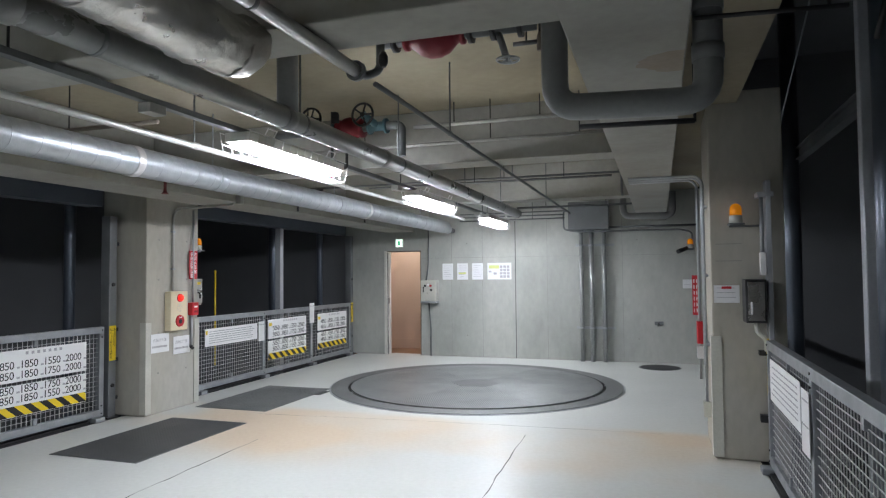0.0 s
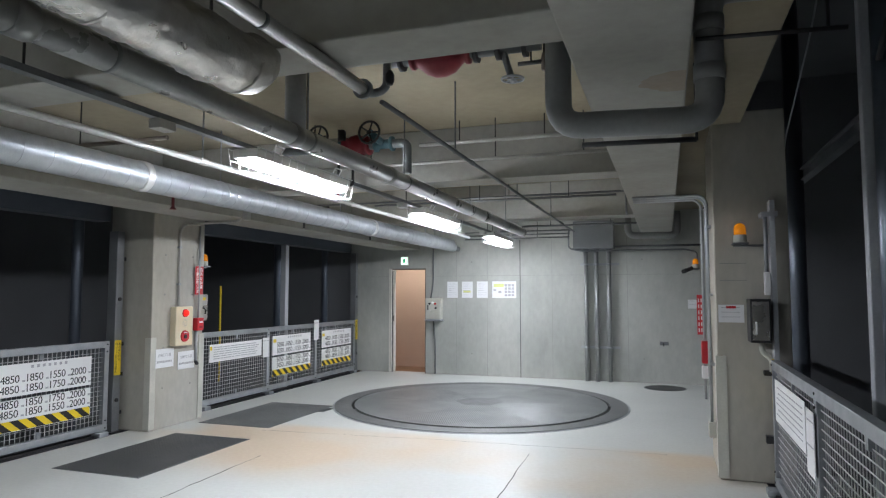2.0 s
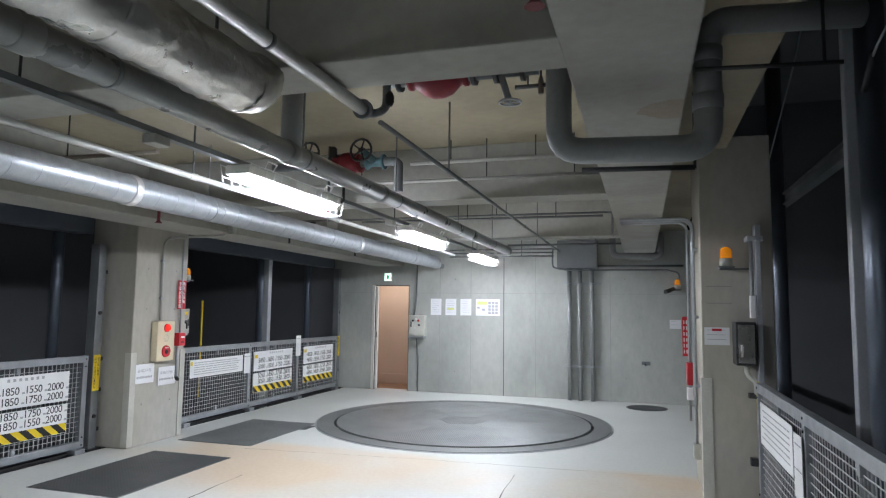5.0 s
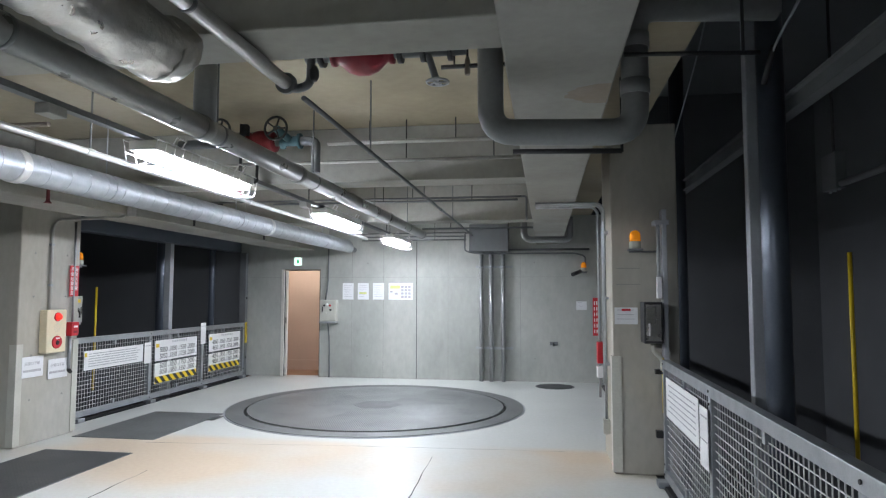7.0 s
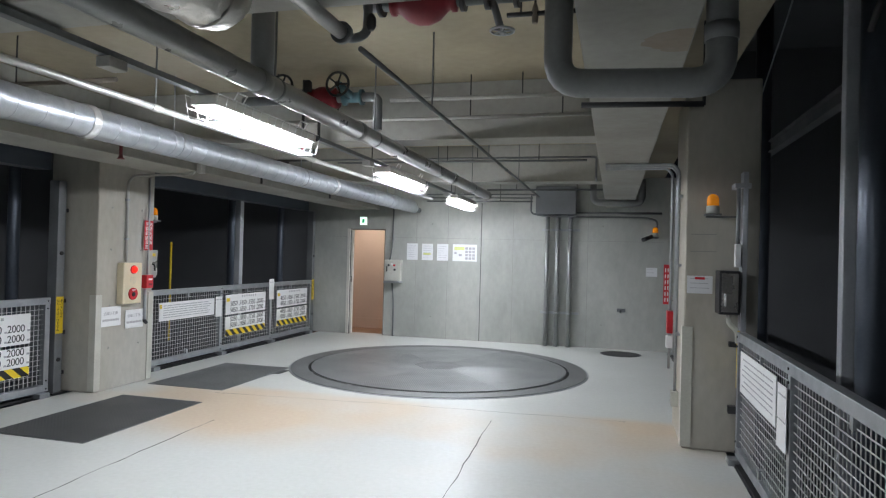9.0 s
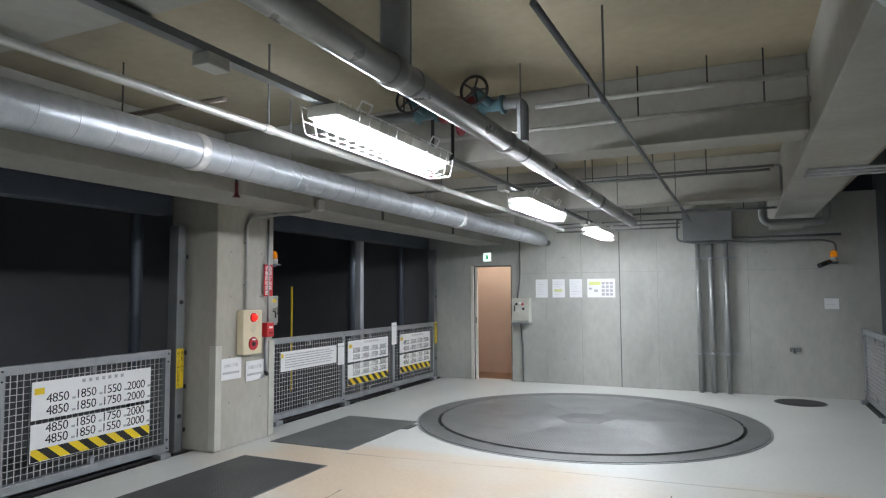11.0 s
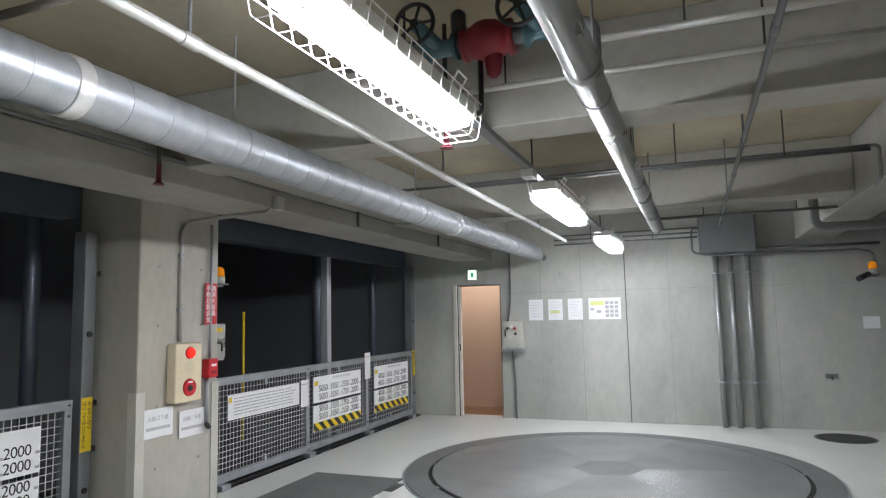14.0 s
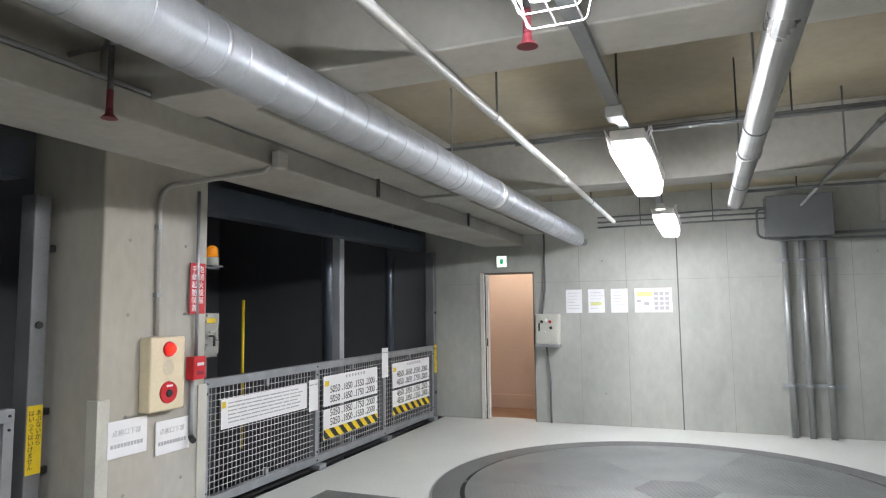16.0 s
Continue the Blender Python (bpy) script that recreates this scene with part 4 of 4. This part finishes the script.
for x, band in ((-3.23, None), (-2.94, (0.03, 0.17, 0.10, 0.135, LIME)), (-2.65, None)):
    poster(x, x + 0.21, 1.43, 1.735, band=band, lines=6)
t = poster(-2.355, -1.905, 1.43, 1.735, lines=0, band=(0.03, 0.22, 0.2, 0.26, LIME), label="white paper notice with a lime heading and grey panels")
bm = bmesh.new()
for i in range(3):
    for j in range(4):
        box(bm, -2.12 + 0.065 * i, -2.07 + 0.065 * i, YB - 0.0048, YB - 0.0031, 1.46 + 0.06 * j, 1.505 + 0.06 * j)
part("panels", bm, GREYINK, t)
bm = bmesh.new()
box(bm, -2.33, -2.28, YB - 0.0048, YB - 0.0031, 1.56, 1.59)
box(bm, -2.24, -2.18, YB - 0.0048, YB - 0.0031, 1.52, 1.56)
part("drawing", bm, GREYINK, t)
poster(1.02, 1.2, 1.26, 1.41, lines=2, label="white paper notice on the end wall")

pb = thing("pull_box", "grey steel cable box under the ceiling with three conduits", "cable box")
part("case", B(-0.83, -0.15, YB - 0.3, YB, 2.28, 2.76, bev=0.008), GREYMETAL, pb)
for x in (-0.64, -0.46, -0.25):
    c = part("conduit", T([(x, YB - 0.09, 0), (x, YB - 0.09, 2.3)], 0.038, 16), CONDUIT, pb, "dull steel conduit")
    part("nut", lat([(0.05, 0), (0.05, 0.03)], 8, (x, YB - 0.09, 2.268)), GREYMETAL, c)
for z in (0.58, 2.02):
    br = part("wall_rail", B(-0.74, -0.08, YB - 0.05, YB - 0.01, z - 0.02, z + 0.02), GALV, pb)
    for x in (-0.64, -0.46, -0.25):
        part("clip", lat([(0.042, -0.015), (0.042, 0.015)], 16, (x, YB - 0.09, z)), GALV, br)
part("side_conduit", T([(-0.82, YB - 0.2, 2.62), (-0.92, YB - 0.2, 2.62), (-0.92, YB - 0.2, 2.3), (-0.7, YB - 0.2, 2.25), (1.0, YB - 0.1, 2.25), (1.18, YB - 0.08, 2.2), (1.18, YB - 0.08, 2.05)], 0.014, 10, 0.06), GREYMETAL, pb)
part("side_conduit", T([(-0.16, YB - 0.1, 2.32), (1.25, YB - 0.1, 2.32)], 0.018, 10), GREYMETAL, pb)


def beacon(x, y, z, label):
    t = thing("warning_beacon", label, "beacon", "warning beacons")
    part("base", lat([(0.05, 0), (0.05, 0.06), (0.046, 0.065)], 20, (x, y, z)), BEIGE, t)
    part("lens", lat([(0.046, 0.065), (0.046, 0.115), (0.04, 0.14), (0.022, 0.157), (0.004, 0.162)], 20, (x, y, z)), AMBER, t, "amber plastic lens")
    part("bracket", B(x - 0.06, x + 0.06, y - 0.06, y + 0.06, z - 0.014, z, bev=0.003), GREYMETAL, t)
    return t


b1 = beacon(1.25, 6.27, 1.92, "amber warning beacon on a bracket by the pillar")
part("arm", B(1.2, 1.44, 6.27, 6.3, 1.89, 1.906), GREYMETAL, b1)
b2 = beacon(-5.16, 7.7, 1.88, "amber warning beacon inside the gate opening")
part("arm", B(-5.19, -5.13, 7.15, 7.72, 1.85, 1.866), GREYMETAL, b2)
b3 = beacon(1.15, YB - 0.1, 1.93, "amber warning beacon on the end wall")
part("arm", B(1.1, 1.2, YB - 0.1, YB, 1.90, 1.916), GREYMETAL, b3)
cc = thing("security_camera", "black security camera on the end wall", "camera")
part("body", T([(0.95, YB - 0.3, 1.87), (1.09, YB - 0.14, 1.93)], 0.034, 14), DARKMETAL, cc)
part("arm", T([(1.07, YB - 0.16, 1.92), (1.1, YB, 1.92)], 0.012, 8), DARKMETAL, cc)
tp = thing("wall_tap", "small dark tap fitting on the end wall", "tap")
part("plate", B(0.56, 0.7, YB - 0.02, YB, 0.64, 0.7, bev=0.003), GREYMETAL, tp)
part("spout", T([(0.62, YB - 0.02, 0.67), (0.62, YB - 0.09, 0.67), (0.62, YB - 0.1, 0.63)], 0.01, 8, 0.02), DARKMETAL, tp)

# ---- gate-side pillar: alarm, signs, guards ----
PX = -4.71
al = thing("fire_alarm_box", "cream fire alarm box with lit red lamp", "fire alarm")
part("case", B(PX, PX + 0.09, 6.59, 6.87, 0.91, 1.36, bev=0.01), CREAM, al)
part("lamp_bezel", lat([(0.048, 0), (0.045, 0.012)], 24, (PX + 0.09, 6.735, 1.285), "x"), RED, al)
part("lamp_lens", lat([(0.034, 0), (0.03, 0.022), (0.016, 0.034), (0.003, 0.037)], 20, (PX + 0.102, 6.735, 1.285), "x"), REDLIGHT, al, "glowing red lens")
part("button_plate", lat([(0.068, 0), (0.064, 0.012)], 28, (PX + 0.09, 6.735, 1.02), "x"), RED, al)
part("button", lat([(0.026, 0), (0.022, 0.006)], 16, (PX + 0.102, 6.735, 1.015), "x"), DARKMETAL, al)
part("button_label", B(PX + 0.102, PX + 0.1035, 6.71, 6.76, 1.055, 1.067), WHITE, al)
bm = bmesh.new()
for a in range(3):
    for k in range(10 * (a + 1)):
        lathe(bm, [(0.0035, 0), (0.003, 0.001)], 5, (PX + 0.09, 6.735 + 0.014 * (a + 1) * math.cos(k * math.tau / (10 * a + 10)), 1.17 + 0.014 * (a + 1) * math.sin(k * math.tau / (10 * a + 10))), "x")
part("speaker_holes", bm, BEIGE, al)
part("conduit_elbow", B(PX + 0.93, PX + 0.99, 6.62, 6.7, 2.33, 2.43, bev=0.01), PALEPIPE, al)
c = part("conduit", T([(PX + 0.02, 6.7, 1.37), (PX + 0.02, 6.7, 2.25), (PX + 0.05, 6.75, 2.325), (PX + 0.88, 6.66, 2.325), (PX + 0.90, 6.66, 2.42)], 0.015, 10, 0.05), PALEPIPE, al)
for z in (1.62, 2.05):
    part("clip", B(PX, PX + 0.036, 6.68, 6.72, z - 0.012, z + 0.012), GALV, c)


def pillar_note(y0, y1, z0, z1):
    t = thing("pillar_notice", "white paper notice with black print taped to the pillar", "notice", "pillar notices")
    part("sheet", B(PX + 0.013, PX + 0.016, y0, y1, z0, z1), PAPER, t)
    letters("writing", "点検口下部", 0.04, on_px(PX + 0.0165, y0 + 0.03, z0 + 0.125), GREYINK, t, spacing=1.05)
    bm = bmesh.new()
    for k in range(10):
        box(bm, PX + 0.016, PX + 0.017, y0 + 0.02 + 0.0235 * k, y0 + 0.038 + 0.0235 * k, z0 + 0.055, z0 + 0.078)
    part("print", bm, GREYINK, t)


pillar_note(6.37, 6.65, 0.68, 0.89)
pillar_note(6.72, 7.0, 0.63, 0.835)
PO = PX + 0.03
rs = thing("hydrant_sign", "tall red sign with white characters beside the pillar", "sign")
part("board", B(PO, PO + 0.004, 6.96, 7.10, 1.50, 1.84), RED, rs)
for c, words in enumerate(("泡消火設備", "手動起動装置")):
    for k, ch in enumerate(words):
        letters("writing", ch, 0.05, on_px(PO + 0.0045, 7.035 - 0.062 * c, 1.78 - 0.052 * k), WHITE, rs)
rb_ = thing("call_box", "small red call box with white label on a pipe", "call box")
part("case", B(PO - 0.01, PO + 0.06, 6.95, 7.06, 1.07, 1.22, bev=0.006), RED, rb_)
part("label", B(PO + 0.06, PO + 0.0615, 6.98, 7.04, 1.16, 1.18), WHITE, rb_)
part("label", B(PO + 0.06, PO + 0.0615, 6.98, 7.04, 1.10, 1.125), REDDULL, rb_)
part("pipe", T([(PO, 7.0, 1.07), (PO, 7.0, 0.70)], 0.017, 10), GALV, rb_)
part("pipe", T([(PO, 7.03, 1.22), (PO, 7.03, 2.33)], 0.012, 10), GALV, rb_)
part("tip", T([(PO, 7.0, 0.7), (PO + 0.05, 6.97, 0.68)], 0.02, 8), DARKMETAL, rb_)


def corner_guard(x, y, sx, sy, z1, label):
    t = thing("corner_guard", label, "corner guard", "corner guards")
    bm = bmesh.new()
    box(bm, min(x, x + sx * 0.012), max(x, x + sx * 0.012), min(y - sy * 0.012, y + sy * 0.07), max(y - sy * 0.012, y + sy * 0.07), 0.02, z1)
    box(bm, min(x - sx * 0.07, x), max(x - sx * 0.07, x), min(y, y - sy * 0.012), max(y, y - sy * 0.012), 0.02, z1)
    part("plate", bm, BEIGE, t)


corner_guard(PX, 6.31, 1, 1, 1.02, "beige steel corner guard on the pillar")
corner_guard(PX, 7.15, 1, -1, 1.02, "beige steel corner guard on the pillar")
corner_guard(1.06, 6.38, -1, 1, 1.0, "beige steel corner guard on the pillar")
kb = thing("key_box", "stainless steel key box with yellow label inside the gate", "key box")
part("case", B(-5.3, -5.18, 7.62, 7.82, 1.15, 1.5, bev=0.006), STAINLESS, kb)
part("label", B(-5.18, -5.178, 7.68, 7.78, 1.42, 1.46), YELLOW, kb)
part("handle", T([(-5.17, 7.7, 1.32), (-5.12, 7.7, 1.32), (-5.12, 7.7, 1.24)], 0.01, 8, 0.02), DARKMETAL, kb)
part("pole", T([(-5.26, 7.75, 0), (-5.26, 7.75, 1.15)], 0.02, 10), GREYMETAL, kb)

# ---- other pillar ----
RX, RY = 1.06, 6.38
poster(1.08, 1.275, 1.275, 1.42, RY, 3, (0.06, 0.135, 0.115, 0.135, RED), "white caution notice with red heading on the pillar")
sb = thing("switch_box", "dark stainless switch box with pale handle by the gate", "switch box")
part("case", B(1.29, 1.44, 6.12, 6.34, 1.13, 1.47, bev=0.006), DARKMETAL, sb)
part("door_panel", B(1.305, 1.425, 6.112, 6.119, 1.15, 1.45, bev=0.002), STAINLESS, sb)
part("handle", T([(1.33, 6.1, 1.2), (1.33, 6.08, 1.23), (1.33, 6.08, 1.27), (1.33, 6.1, 1.29)], 0.008, 8), WHITE, sb)
part("cable", T([(1.38, 6.25, 1.13), (1.38, 6.25, 1.05), (1.45, 6.25, 1.0), (1.45, 6.25, 0.9)], 0.02, 10, 0.06), BEIGE, sb)
gp = thing("gate_post", "grey steel gate post with a yellow strip", "post", "gate posts")
part("post", B(1.46, 1.5, 6.2, 6.32, 0, 2.25, bev=0.005), POSTMETAL, gp)
part("strip", B(1.445, 1.459, 6.2, 6.26, 0.55, 1.0), YELLOW, gp, "yellow strip")
part("bracket", B(1.40, 1.46, 6.3, 6.36, 0.33, 0.39, bev=0.004), DARKMETAL, gp)
part("bracket", B(1.40, 1.46, 6.3, 6.36, 0.86, 0.9, bev=0.004), DARKMETAL, gp)
part("top_bracket", B(1.40, 1.52, 6.2, 6.36, 2.12, 2.16, bev=0.004), POSTMETAL, gp)
part("limit_switch", B(1.41, 1.45, 6.18, 6.24, 1.5, 1.68, bev=0.004), WHITE, gp)
part("tube", T([(1.43, 6.22, 1.68), (1.43, 6.22, 2.15)], 0.016, 10), GALV, gp)
cg = thing("pillar_conduits", "grey conduits down the inner face of the pillar", "conduit")
for x, y, z0 in ((1.03, 6.72, 0.3), (1.03, 6.86, 0.7), (1.0, 7.0, 0.55)):
    part("conduit", T([(0.4, y, 2.385), (x - 0.05, y, 2.385), (x, y, 2.33), (x, y, z0)], 0.013, 10, 0.05), GALV, cg)
for z in (0.9, 1.5, 2.1):
    part("rail", B(1.03, 1.06, 6.66, 7.06, z - 0.012, z + 0.012), GALV, cg)
part("socket_box", B(1.0, 1.06, 6.68, 6.78, 0.27, 0.4, bev=0.005), BEIGE, cg)
r2 = thing("hydrant_sign", "tall red sign with white characters beside the pillar", "sign")
part("board", B(0.945, 1.0, 7.08, 7.085, 1.13, 1.5), RED, r2)
for k in range(6):
    for x in (0.953, 0.976):
        part("mark", B(x + 0.003, x + 0.012, 7.0785, 7.0798, 1.155 + 0.055 * k, 1.19 + 0.055 * k), WHITE, r2)
part("stay", B(0.96, 1.06, 7.086, 7.1, 1.3, 1.33), GALV, r2)
r3 = thing("call_box", "red call box on the pillar conduits", "call box")
part("case", B(0.97, 1.03, 6.9, 7.02, 0.88, 1.08, bev=0.006), RED, r3)
part("lower_box", B(0.97, 1.03, 6.95, 7.03, 0.74, 0.85, bev=0.006), WHITE, r3)
